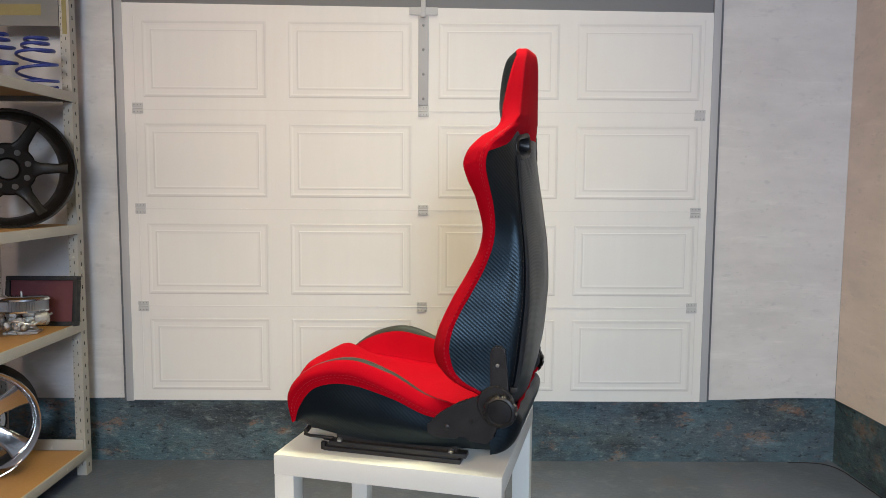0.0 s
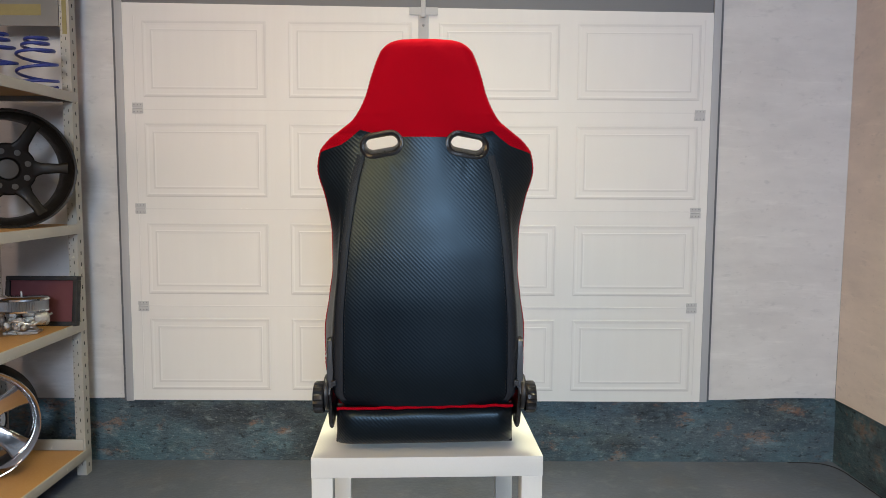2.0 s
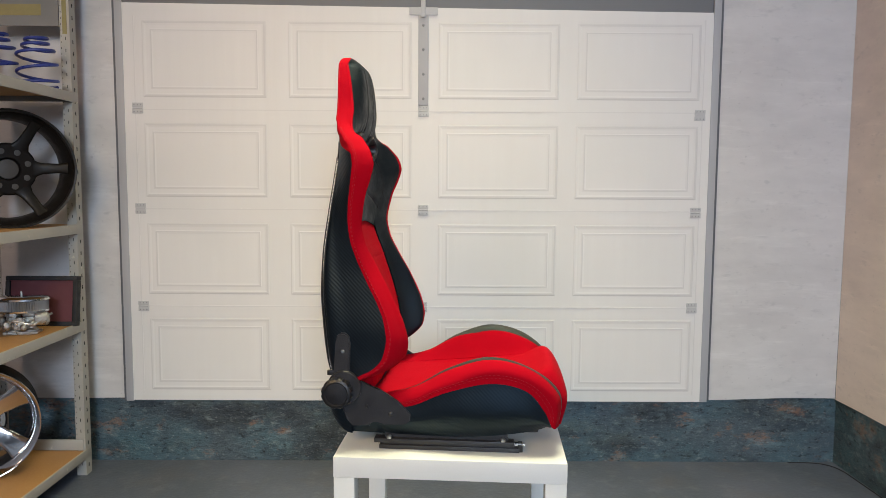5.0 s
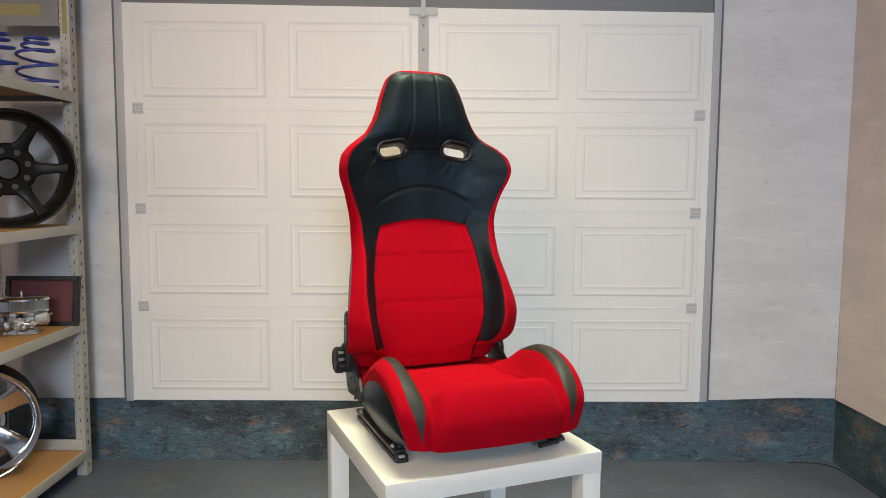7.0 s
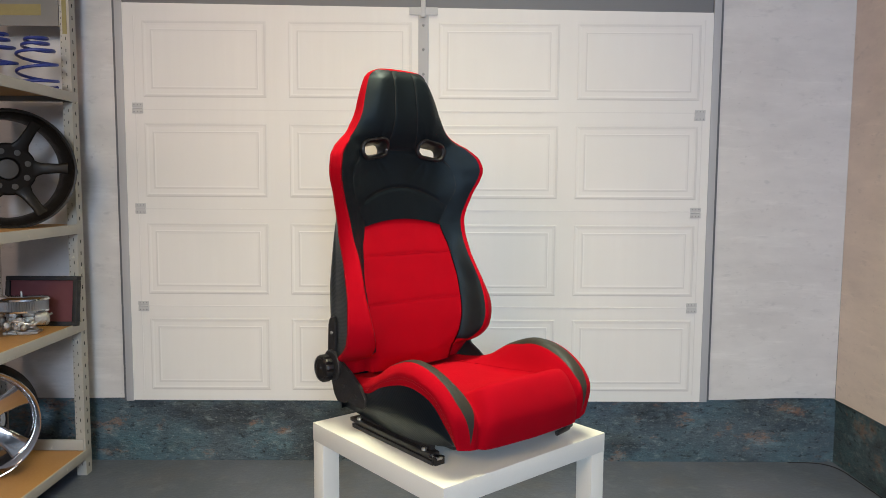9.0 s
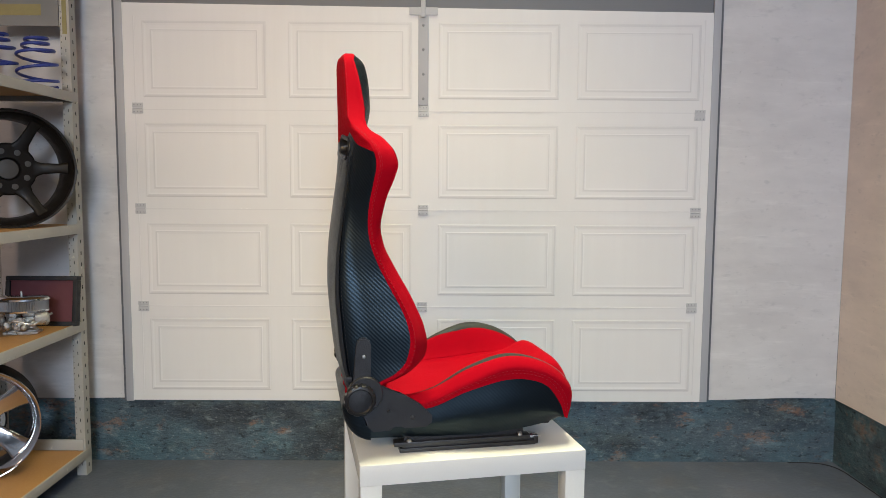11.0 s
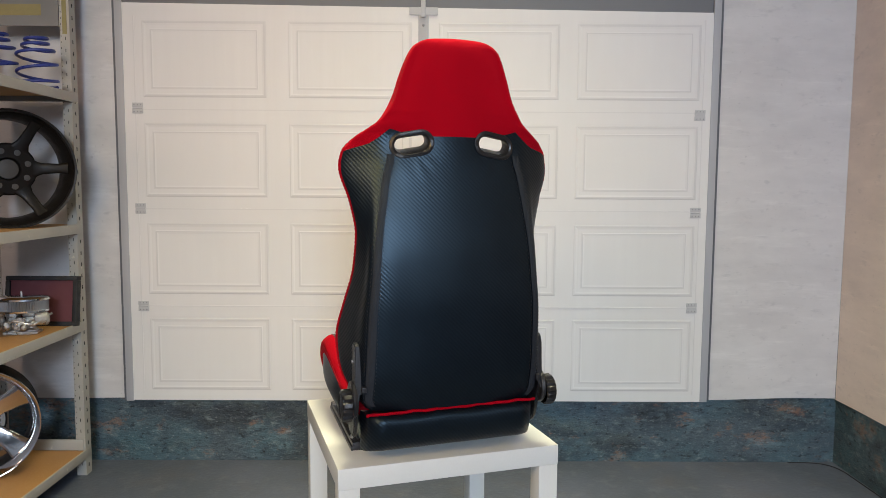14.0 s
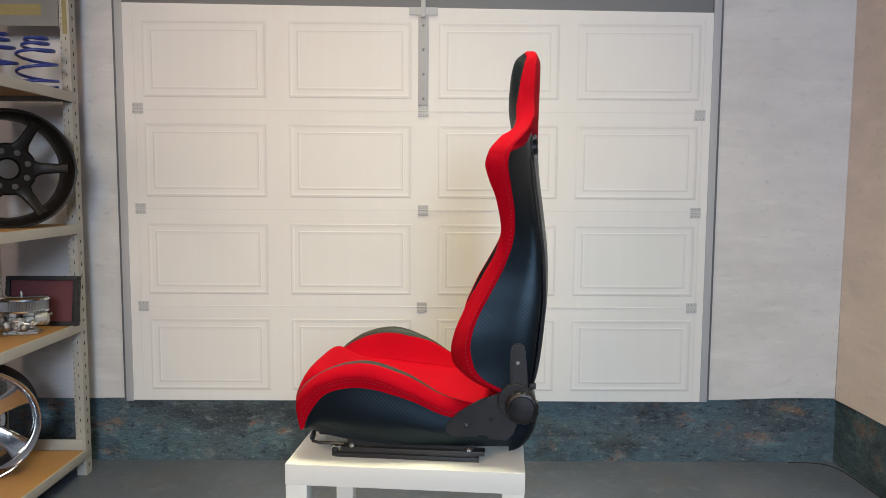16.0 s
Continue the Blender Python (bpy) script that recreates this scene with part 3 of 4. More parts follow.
def backrest(seat):
    rest = part("backrest", pad_region(0, 2, lambda k: BOTTOM, split, 26, 90, keep=no_slot), CARBON, seat, "black carbon-look vinyl back cover")
    for side in (-1, 1):
        part("side_cover", one_side(2, 4, lambda k: BOTTOM, split, 14, 70, side), CARBON_FLANK[side], rest, "black carbon-look vinyl flank")
        part("bolster", one_side(4, 7, lambda k: BOTTOM, lambda k: 0.79, 16, 110, side), RED, rest, "red fabric side bolster with stitching")
        part("bolster_foot", one_side(7, 8, lambda k: BOTTOM, lambda k: 0.19, 6, 12, side), RED, rest)
        part("bolster_lining", one_side(7, 8, lambda k: 0.19, lambda k: 0.79, 8, 80, side), VINYL, rest, "black vinyl inner bolster")
    part("hood", pad_region(0, 4, split, lambda k: PEAK, 40, 90, keep=no_slot), RED, rest, "red fabric back of the headrest")
    part("headrest_rim", pad_region(4, 7, lambda k: 0.79, lambda k: PEAK, 10, 70), RED, rest, "red fabric headrest edge")
    part("insert", pad_region(8, 10, lambda k: BOTTOM, arch, 24, 130, puff=0.004), RED, rest, "red fabric centre insert")
    part("upper_lining", pad_region(8, 10, arch, lambda k: 0.79, 56, 100, keep=no_slot), VINYL, rest, "black vinyl shoulder panel")
    part("headrest_lining", pad_region(7, 10, lambda k: 0.79, lambda k: 0.9585, 56, 40), VINYL, rest, "black vinyl headrest face")
    part("headrest_tip", pad_region(7, 10, lambda k: 0.9585, lambda k: PEAK, 20, 6), RED, rest, "red fabric headrest tip")
    # underside
    bm = bmesh.new()
    ring = [shell_point(10 * i / 40, BOTTOM, 1) for i in range(41)] + [shell_point(10 - 10 * i / 40, BOTTOM, -1) for i in range(41)]
    bmesh.ops.remove_doubles(bm, verts=[bm.verts.new(p) for p in ring], dist=0.0004)
    bm.verts.ensure_lookup_table()
    bm.faces.new(bm.verts)
    part("base_cover", bm, CARBON, rest)
    # belt slots
    for cx, cz, s in HOLES:
        m = pose(cx, 0, cz, 0, -s * math.degrees(0.17), 0)
        bm = bmesh.new()
        inner, lip, mid, outer, rim = (slot_ring(0.021, r) for r in (0.0162, 0.0185, 0.0235, 0.0285, 0.031))
        loops = []
        for ring, front, lift in ((inner, False, -0.004), (inner, True, -0.004), (lip, True, 0.0065), (mid, True, 0.0095), (outer, True, 0.0065), (rim, True, -0.006),
                                  (rim, False, -0.006), (outer, False, 0.002), (mid, False, 0.004), (lip, False, 0.002)):
            loop = []
            for x, z in ring:
                p = m @ Vector((x, 0, z))
                p.z += 0.005 if front else -0.004
                p.y = surface_y(p.x, p.z, front) + (lift if front else -lift)
                loop.append(bm.verts.new(p))
            loops.append(loop)
        n = len(inner)
        for a, b in zip(loops, loops[1:] + loops[:1]):
            for i in range(n):
                bm.faces.new((a[i], a[(i + 1) % n], b[(i + 1) % n], b[i]))
        part("belt_slot", bm, BLACK_PLASTIC, rest, "glossy black plastic belt slot")
    # edging straps down the back
    for side in (-1, 1):
        bm = bmesh.new()

        def strap(u, v):
            z = 0.14 + v * (0.708 - 0.14)
            p = shell_point(1.79 + 0.28 * u, z, side)
            return p + Vector((side * 0.001, -0.0035 - 0.0015 * math.sin(math.pi * u), 0))
        sheet(bm, strap, 6, 60)
        part("strap", bm, WEBBING, rest, "black webbing strap along the back")
    bm = bmesh.new()
    for side in (-1, 1):
        for k, z0, z1 in ((4.35, 0.2, 0.78), (4.55, 0.2, 0.78), (4.3, 0.8, 0.94)):
            stitches(bm, offset_line(k, z0, z1, side, 260, 0.0002))
    tagged(part("stitching", bm, RED_THREAD, rest, "red thread stitching"), kind="stuff")
    bm = bmesh.new()
    for side in (-1, 1):
        stitches(bm, offset_line(1.76, 0.15, 0.7, side, 240, 0.0012))
        stitches(bm, offset_line(2.14, 0.15, 0.7, side, 240, 0.0012))
    tagged(part("strap_stitching", bm, plain_grey_thread, rest, "grey thread stitching"), kind="stuff")
    # dark seams on the front
    bm = bmesh.new()

    def front_line(pts, r=0.0013):
        line = []
        for x, z in pts:
            b = [shell_point(7 + 3 * i / 60, z, 1) for i in range(61)]
            y = min(b, key=lambda p: abs(p.x - abs(x))).y
            line.append((x, y - 0.0003, z))
        tube(bm, line, r, 6)

    n = 40
    front_line([(-0.155 + 0.31 * i / n, arc_seam(-0.155 + 0.31 * i / n)) for i in range(n + 1)])
    front_line([(-0.046 + 0.092 * i / n, 0.738) for i in range(n + 1)])
    for side in (-1, 1):
        front_line([(side * head_seam(0.742 + 0.211 * i / n), 0.742 + 0.211 * i / n) for i in range(n + 1)])
        front_line([(side * oval_seam(0.53 + 0.185 * i / n), 0.53 + 0.185 * i / n) for i in range(n + 1)])
    tagged(part("seam", bm, DARK_THREAD, rest, "dark sewn seams"), kind="stuff")
    bm = bmesh.new()
    for z in (0.445, 0.315):
        line = [shell_point(8 + 2 * i / 24, z, -1) + Vector((0, 0.0003, 0)) for i in range(25)] + [shell_point(10 - 2 * i / 24, z, 1) + Vector((0, 0.0003, 0)) for i in range(1, 25)]
        tube(bm, line, 0.0009, 6)
    tagged(part("insert_seam", bm, RED, rest, "sewn cross seams"), kind="stuff")
    return rest


plain_grey_thread = plain("grey_thread", (0.035, 0.037, 0.042), 0.7)


# ---------------------------------------------------------------- seat: cushion
def along(table):
    """A smooth path: (x, y, z) points, by even share of their number."""
    return lambda q: catmull(table, q * (len(table) - 1))


# lines that run from the back of the cushion to the underside of its front edge
CUSHION = [
    along([(0.2, -0.252, 0.036), (0.2, -0.2, 0.034), (0.205, -0.1, 0.033), (0.213, 0.02, 0.034), (0.216, 0.1, 0.04), (0.212, 0.165, 0.048), (0.206, 0.205, 0.056), (0.2, 0.222, 0.061)]),
    along([(0.206, -0.252, 0.08), (0.21, -0.2, 0.075), (0.222, -0.1, 0.072), (0.236, 0.0, 0.09), (0.242, 0.09, 0.1), (0.238, 0.155, 0.098), (0.226, 0.205, 0.08), (0.212, 0.226, 0.063)]),
    along([(0.206, -0.252, 0.105), (0.211, -0.2, 0.105), (0.221, -0.1, 0.108), (0.234, -0.01, 0.147), (0.241, 0.095, 0.174), (0.238, 0.172, 0.158), (0.228, 0.213, 0.108), (0.214, 0.232, 0.064)]),
    along([(0.2, -0.25, 0.115), (0.206, -0.2, 0.12), (0.221, -0.1, 0.127), (0.235, -0.015, 0.167), (0.244, 0.09, 0.205), (0.242, 0.18, 0.187), (0.235, 0.237, 0.13), (0.215, 0.24, 0.06)]),
    along([(0.19, -0.25, 0.125), (0.197, -0.18, 0.13), (0.208, -0.09, 0.148), (0.217, 0.0, 0.197), (0.222, 0.095, 0.226), (0.22, 0.185, 0.203), (0.214, 0.248, 0.138), (0.195, 0.246, 0.057)]),
    along([(0.188, -0.25, 0.125), (0.19, -0.18, 0.13), (0.19, -0.09, 0.15), (0.19, 0.0, 0.196), (0.189, 0.1, 0.222), (0.187, 0.19, 0.196), (0.179, 0.254, 0.137), (0.178, 0.252, 0.056)]),
    along([(0.16, -0.25, 0.118), (0.16, -0.18, 0.12), (0.16, -0.09, 0.128), (0.158, 0.02, 0.138), (0.157, 0.13, 0.15), (0.158, 0.203, 0.153), (0.162, 0.247, 0.115), (0.165, 0.252, 0.055)]),
    along([(0.12, -0.25, 0.115), (0.12, -0.18, 0.12), (0.12, -0.08, 0.124), (0.12, 0.05, 0.131), (0.122, 0.17, 0.158), (0.124, 0.234, 0.186), (0.13, 0.275, 0.118), (0.135, 0.262, 0.052)]),
    along([(0.0, -0.25, 0.115), (0.0, -0.18, 0.12), (0.0, -0.08, 0.125), (0.0, 0.055, 0.131), (0.0, 0.175, 0.159), (0.0, 0.24, 0.189), (0.0, 0.28, 0.118), (0.0, 0.266, 0.05)]),
]


def cushion_point(c, q, side):
    p = catmull([f(q) for f in CUSHION], c)
    # the front roll stands out
    return Vector((side * p.x, p.y + 0.012 * max(0.0, min(1.0, (p.y - 0.08) / 0.14)), p.z))


def cushion_region(c0, c1, nu, nv, side, q0=0.0, q1=1.0):
    return sheet(bmesh.new(), lambda u, v: cushion_point(c0 + u * (c1 - c0), q0 + v * (q1 - q0), side), nu, nv)


def strip_edges(q):
    """The two edges of the charcoal strip on top of a side bolster."""
    grow = max(0.0, min(1.0, (q - 0.2) / 0.3)) * max(0.0, min(1.0, (0.97 - q) / 0.17))
    return 4.5 - 0.4 * grow, 4.5 + 0.62 * grow


def cushion(seat):
    pad = bmesh.new()
    for side in (-1, 1):
        sheet(pad, lambda u, v: cushion_point(6 + 2 * u, v, side), 14, 60)
    bmesh.ops.remove_doubles(pad, verts=pad.verts, dist=0.0002)
    base = part("cushion", pad, RED, seat, "red fabric seat pad with a raised front roll")
    for side in (-1, 1):
        part("side_skirt", cushion_region(0, 2, 14, 60, side), CARBON_SKIRT[side], base, "black carbon-look vinyl side skirt")
        part("seat_bolster", sheet(bmesh.new(), lambda u, v: cushion_point(2 + u * (strip_edges(v)[0] - 2), v, side), 18, 70), RED, base, "red fabric seat bolster")
        part("bolster_strip", sheet(bmesh.new(), lambda u, v: cushion_point(strip_edges(0.2 + 0.77 * v)[0] + u * (strip_edges(0.2 + 0.77 * v)[1] - strip_edges(0.2 + 0.77 * v)[0]), 0.2 + 0.77 * v, side), 8, 60),
             GREY_VINYL, base, "charcoal vinyl strip along the bolster")
        part("inner_bolster", sheet(bmesh.new(), lambda u, v: cushion_point(strip_edges(v)[1] + u * (6 - strip_edges(v)[1]), v, side), 12, 70), RED, base, "red fabric inner bolster")
    bm = bmesh.new()
    for side in (-1, 1):
        for c in (2.35, 2.6):
            pts = [cushion_point(c, 0.1 + 0.85 * i / 240, side) + Vector((side * 0.0004, 0, 0.0002)) for i in range(241)]
            stitches(bm, pts)
    tagged(part("cushion_stitching", bm, RED_THREAD, base, "red thread stitching"), kind="stuff")
    # piping between pad and side bolsters
    bm = bmesh.new()
    for side in (-1, 1):
        tube(bm, [cushion_point(6, 0.1 + 0.88 * i / 60, side) + Vector((0, 0, 0.0005)) for i in range(61)], 0.0012, 5)
    tagged(part("cushion_seam", bm, RED, base), kind="stuff")
    # underside
    part("seat_pan", boxed(-0.195, 0.195, -0.24, 0.215, 0.042, 0.075, 0.008), BLACK_STEEL, base, "black steel seat pan")
    # padded roll that closes the back
    bm = bmesh.new()

    outline = [(-0.25, 0.124), (-0.282, 0.124), (-0.3, 0.117), (-0.306, 0.1), (-0.299, 0.068), (-0.284, 0.043), (-0.268, 0.032), (-0.24, 0.03)]

    def roll(u, v):
        x = -0.21 + 0.42 * u
        y, z, _ = catmull([(p, q, 0) for p, q in outline], 7 * v)
        e = max(0.0, min(1.0, (abs(x) - 0.165) / 0.045))
        y = -0.24 + (y + 0.24) * math.sqrt(1 - e * e)
        return Vector((x, y, z + 0.006 * u - 0.003 + 0.0015 * math.sin(u * 17) * (1 - v)))
    sheet(bm, roll, 60, 16)
    part("rear_roll", bm, CARBON, base, "black carbon-look padded rear roll")
    bm = bmesh.new()
    tube(bm, [(-0.205 + 0.41 * i / 30, -0.29 + 0.002 * math.sin(i), 0.122 + 0.007 * i / 30 + 0.001 * math.sin(1.7 * i)) for i in range(31)], 0.0036, 8)
    part("rear_piping", bm, RED, base, "red fabric edge above the rear roll")
    return base


def recliner(seat, side):
    """Side plate, hinge drum, adjusting knob and upper arm."""
    sx = side
    plate = [(-0.094, 0.09), (-0.096, 0.073), (-0.11, 0.064), (-0.16, 0.063), (-0.172, 0.071), (-0.186, 0.071), (-0.196, 0.06), (-0.235, 0.058), (-0.252, 0.075), (-0.283, 0.17), (-0.288, 0.155),
             (-0.275, 0.185), (-0.24, 0.188), (-0.215, 0.166), (-0.17, 0.15), (-0.125, 0.122)]
    a, b = sorted((sx * 0.219, sx * 0.228))
    arm = part("recliner", prism(bmesh.new(), plate, a, b, 0.002), BLACK_STEEL, seat, "black painted steel recliner bracket")
    up = [(-0.242, 0.17), (-0.24, 0.262), (-0.243, 0.277), (-0.252, 0.285), (-0.264, 0.285), (-0.273, 0.278), (-0.276, 0.262), (-0.284, 0.17)]
    a, b = sorted((sx * 0.212, sx * 0.229))
    part("upper_arm", prism(bmesh.new(), up, a, b, 0.003), BLACK_STEEL, arm)
    part("hinge_drum", lathe(bmesh.new(), [(0.04, 0), (0.042, 0.003), (0.042, 0.009), (0.039, 0.012)], pose(sx * 0.224, -0.255, 0.153, 0, sx * 90, 0), 40), BLACK_STEEL, arm)
    # ribbed knob
    bm = bmesh.new()
    n = 48
    rings = []
    for r, h, rib in ((0.033, 0.006, 0), (0.0372, 0.009, 1), (0.0372, 0.026, 1), (0.0345, 0.0295, 0), (0.029, 0.031, 0), (0.026, 0.0285, 0), (0.004, 0.0305, 0)):
        ring = []
        for i in range(n):
            rr = r - (0.0045 if rib and i % 4 == 0 else 0)
            ring.append(bm.verts.new((sx * (0.229 + h), -0.269 + rr * math.cos(2 * math.pi * i / n), 0.144 + rr * math.sin(2 * math.pi * i / n))))
        rings.append(ring)
    for p, q in zip(rings, rings[1:]):
        for i in range(n):
            bm.faces.new((p[i], p[(i + 1) % n], q[(i + 1) % n], q[i]))
    bm.faces.new(rings[-1])
    part("knob", bm, BLACK_PLASTIC, arm, "ribbed black plastic recliner knob")
    for y, z, r, mat in ((-0.258, 0.241, 0.0045, SILVER), (-0.142, 0.09, 0.006, BLACK_STEEL), (-0.2, 0.108, 0.004, BLACK_STEEL)):
        part("bolt", lathe(bmesh.new(), [(r, 0), (r, 0.0025), (r * 0.6, 0.004)], pose(sx * (0.229 if z > 0.2 else 0.228), y, z, 0, sx * 90, 0), 12), mat, arm, "steel bolt head")
    tongue = boxed(*sorted((sx * 0.206, sx * 0.216)), -0.3, -0.285, 0.178, 0.19, 0.001)
    part("spring_hook", tongue, BLACK_STEEL, arm)
    return arm


def slide_rail(seat, x, slip):
    bm = boxed(x - 0.017, x + 0.017, -0.172 + slip, 0.168 + slip, 0.0005, 0.011, 0.0015)
    box(bm, x - 0.012, x + 0.012, -0.165 + slip, 0.162 + slip, 0.0105, 0.016, 0.0012)
    rail = part("slide_rail", bm, BLACK_STEEL, seat, "black steel seat slide rail")
    part("upper_rail", boxed(x - 0.015, x + 0.015, -0.185 + slip, 0.155 + slip, 0.015, 0.025, 0.0015), BLACK_STEEL, rail)
    for y in (-0.148, 0.128):
        part("bolt", lathe(bmesh.new(), [(0.007, 0), (0.007, 0.005), (0.004, 0.008)], pose(x + math.copysign(0.009, x), y + slip, 0.025), 12), SILVER, rail, "zinc bolt head")
    part("end_clip", boxed(x - 0.014, x + 0.014, 0.164 + slip, 0.176 + slip, 0.001, 0.02, 0.002), BLACK_PLASTIC, rail)
    part("latch_spring", boxed(x - 0.004, x + 0.011, 0.15 + slip, 0.181 + slip, 0.015, 0.022, 0.002), SILVER, rail, "zinc latch spring")
    part("spacer", boxed(*sorted((x - math.copysign(0.014, x), x)), -0.16, 0.14, 0.025, 0.047), BLACK_STEEL, rail)


def sports_seat():
    seat = empty("sports_seat", "red and black sports car seat with high integrated headrest", "car seat")
    backrest(seat)
    cushion(seat)
    for side in (-1, 1):
        recliner(seat, side)
    slide_rail(seat, -0.203, 0.0)
    slide_rail(seat, 0.203, 0.0)
    bm = bmesh.new()
    tube(bm, [(-0.2, 0.15, 0.026), (-0.199, 0.212, 0.026), (-0.192, 0.228, 0.026), (-0.165, 0.237, 0.026)], 0.004, 8)
    tube(bm, [(-0.17, 0.236, 0.026), (-0.115, 0.247, 0.026)], 0.0065, 10)
    part("slide_lever", bm, BLACK_STEEL, seat, "bent black steel slide lever")
    for ob in seat.children:
        ob.matrix_local = Matrix.Translation((OX - 0.004, OY, TOP)) @ ob.matrix_local
    return seat


seat_thing = sports_seat()


# ---------------------------------------------------------------- shelf unit and what stands on it
def steel_shelf():
    s = empty("shelf_unit", "beige slotted-steel shelf unit with chipboard shelves", "shelf")
    back, front, far, near = -1.70, -1.369, 0.9, -0.35
    for x, y in ((front, far), (back, far), (front, near), (back, near)):
        sx, sy = (1 if x == front else -1), (1 if y == far else -1)
        bm = bmesh.new()
        box(bm, *sorted((x, x - sx * 0.003)), *sorted((y, y - sy * 0.045)), 0.0, 2.05)
        box(bm, *sorted((x - sx * 0.003, x - sx * 0.036)), *sorted((y - sy * 0.042, y - sy * 0.045)), 0.0, 2.05)
        post = part("post", bm, SHELF_STEEL, s, "slotted beige steel post", False)
        bm = bmesh.new()
        for i in range(46):
            z = 0.03 + i * 0.044
            box(bm, *sorted((x, x + sx * 0.0006)), *sorted((y - sy * 0.02, y - sy * 0.026)), z, z + 0.014)
            if sy > 0:
                box(bm, x - sx * 0.017, x - sx * 0.0145, y - sy * 0.0457, y - sy * 0.0451, z + 0.01, z + 0.022)
                box(bm, x - sx * 0.0325, x - sx * 0.0305, y - sy * 0.0457, y - sy * 0.0451, z, z + 0.005)
                box(bm, x - sx * 0.0325, x - sx * 0.0305, y - sy * 0.0457, y - sy * 0.0451, z + 0.022, z + 0.027)
        tagged(part("slots", bm, HOLE, post, "", False), kind="stuff")
    for z in SHELVES:
        sh = part("shelf", boxed(back + 0.004, front - 0.006, near, far - 0.006, z - 0.012, z, 0.001), BOARD, s, "chipboard shelf in a steel frame", False)
        part("front_edge", boxed(front - 0.005, front + 0.002, near, far - 0.002, z - 0.034, z + 0.002, 0.0015), SHELF_STEEL, sh, "beige steel shelf edge")
        part("end_edge", boxed(back + 0.004, front - 0.005, far - 0.05, far - 0.046, z - 0.034, z - 0.013, 0.001), SHELF_STEEL_DARK, sh)
        part("back_edge", boxed(back, back + 0.004, near, far - 0.002, z - 0.034, z + 0.002, 0.001), SHELF_STEEL, sh)
    part("end_stop", boxed(back + 0.004, front - 0.006, far - 0.05, far - 0.046, SHELVES[3] + 0.002, SHELVES[3] + 0.045, 0.001), SHELF_STEEL, s, "beige steel end stop")
    part("end_plate", boxed(back + 0.004, front - 0.038, far - 0.047, far - 0.044, 1.718, 2.0), SHELF_STEEL_DARK, s, "grey steel end plate")
    part("tape", boxed(-1.625, -1.47, far - 0.0485, far - 0.0472, 1.756, 1.797), TAPE, s, "strip of yellowed adhesive tape")
    part("tape", boxed(-1.394, -1.378, far - 0.0475, far - 0.0462, 1.69, 1.86), TAPE, s, "strip of yellowed adhesive tape")
    part("top_shelf", boxed(back + 0.004, front - 0.004, near, far - 0.004, 2.0, 2.03), BOARD, s)
    return s


SHELVES = (1.476, 0.982, 0.605, 0.1)
steel_shelf()


def coil_spring(x, y, z, r0, r1, height, turns, group):
    bm = bmesh.new()
    n = 220
    pts = []
    lift = curve_at([(0, 0), (0.12, 0.05), (0.5, 0.66), (0.66, 0.8), (1, 1)])
    wide = curve_at([(0, r0), (0.42, r0), (0.68, 0.75 * r1 + 0.25 * r0), (0.8, r1), (1, r1)])
    for i in range(n + 1):
        t = i / n
        a = 2 * math.pi * turns * t + 0.8
        pts.append((wide(t) * math.cos(a), wide(t) * math.sin(a), 0.0065 + (height - 0.013) * lift(t)))
    tube(bm, pts, 0.0055, 10)
    ob = tagged(part("coil_spring", bm, BLUE_STEEL), "blue powder-coated lowering coil spring on a shelf", "coil spring", group)
    ob.location = (x, y, z)
    return ob


coil_spring(-1.42, 0.72, 1.476, 0.064, 0.036, 0.186, 5.3, "blue coil springs")
coil_spring(-1.552, 0.7, 1.476, 0.064, 0.038, 0.2, 5.5, "blue coil springs")


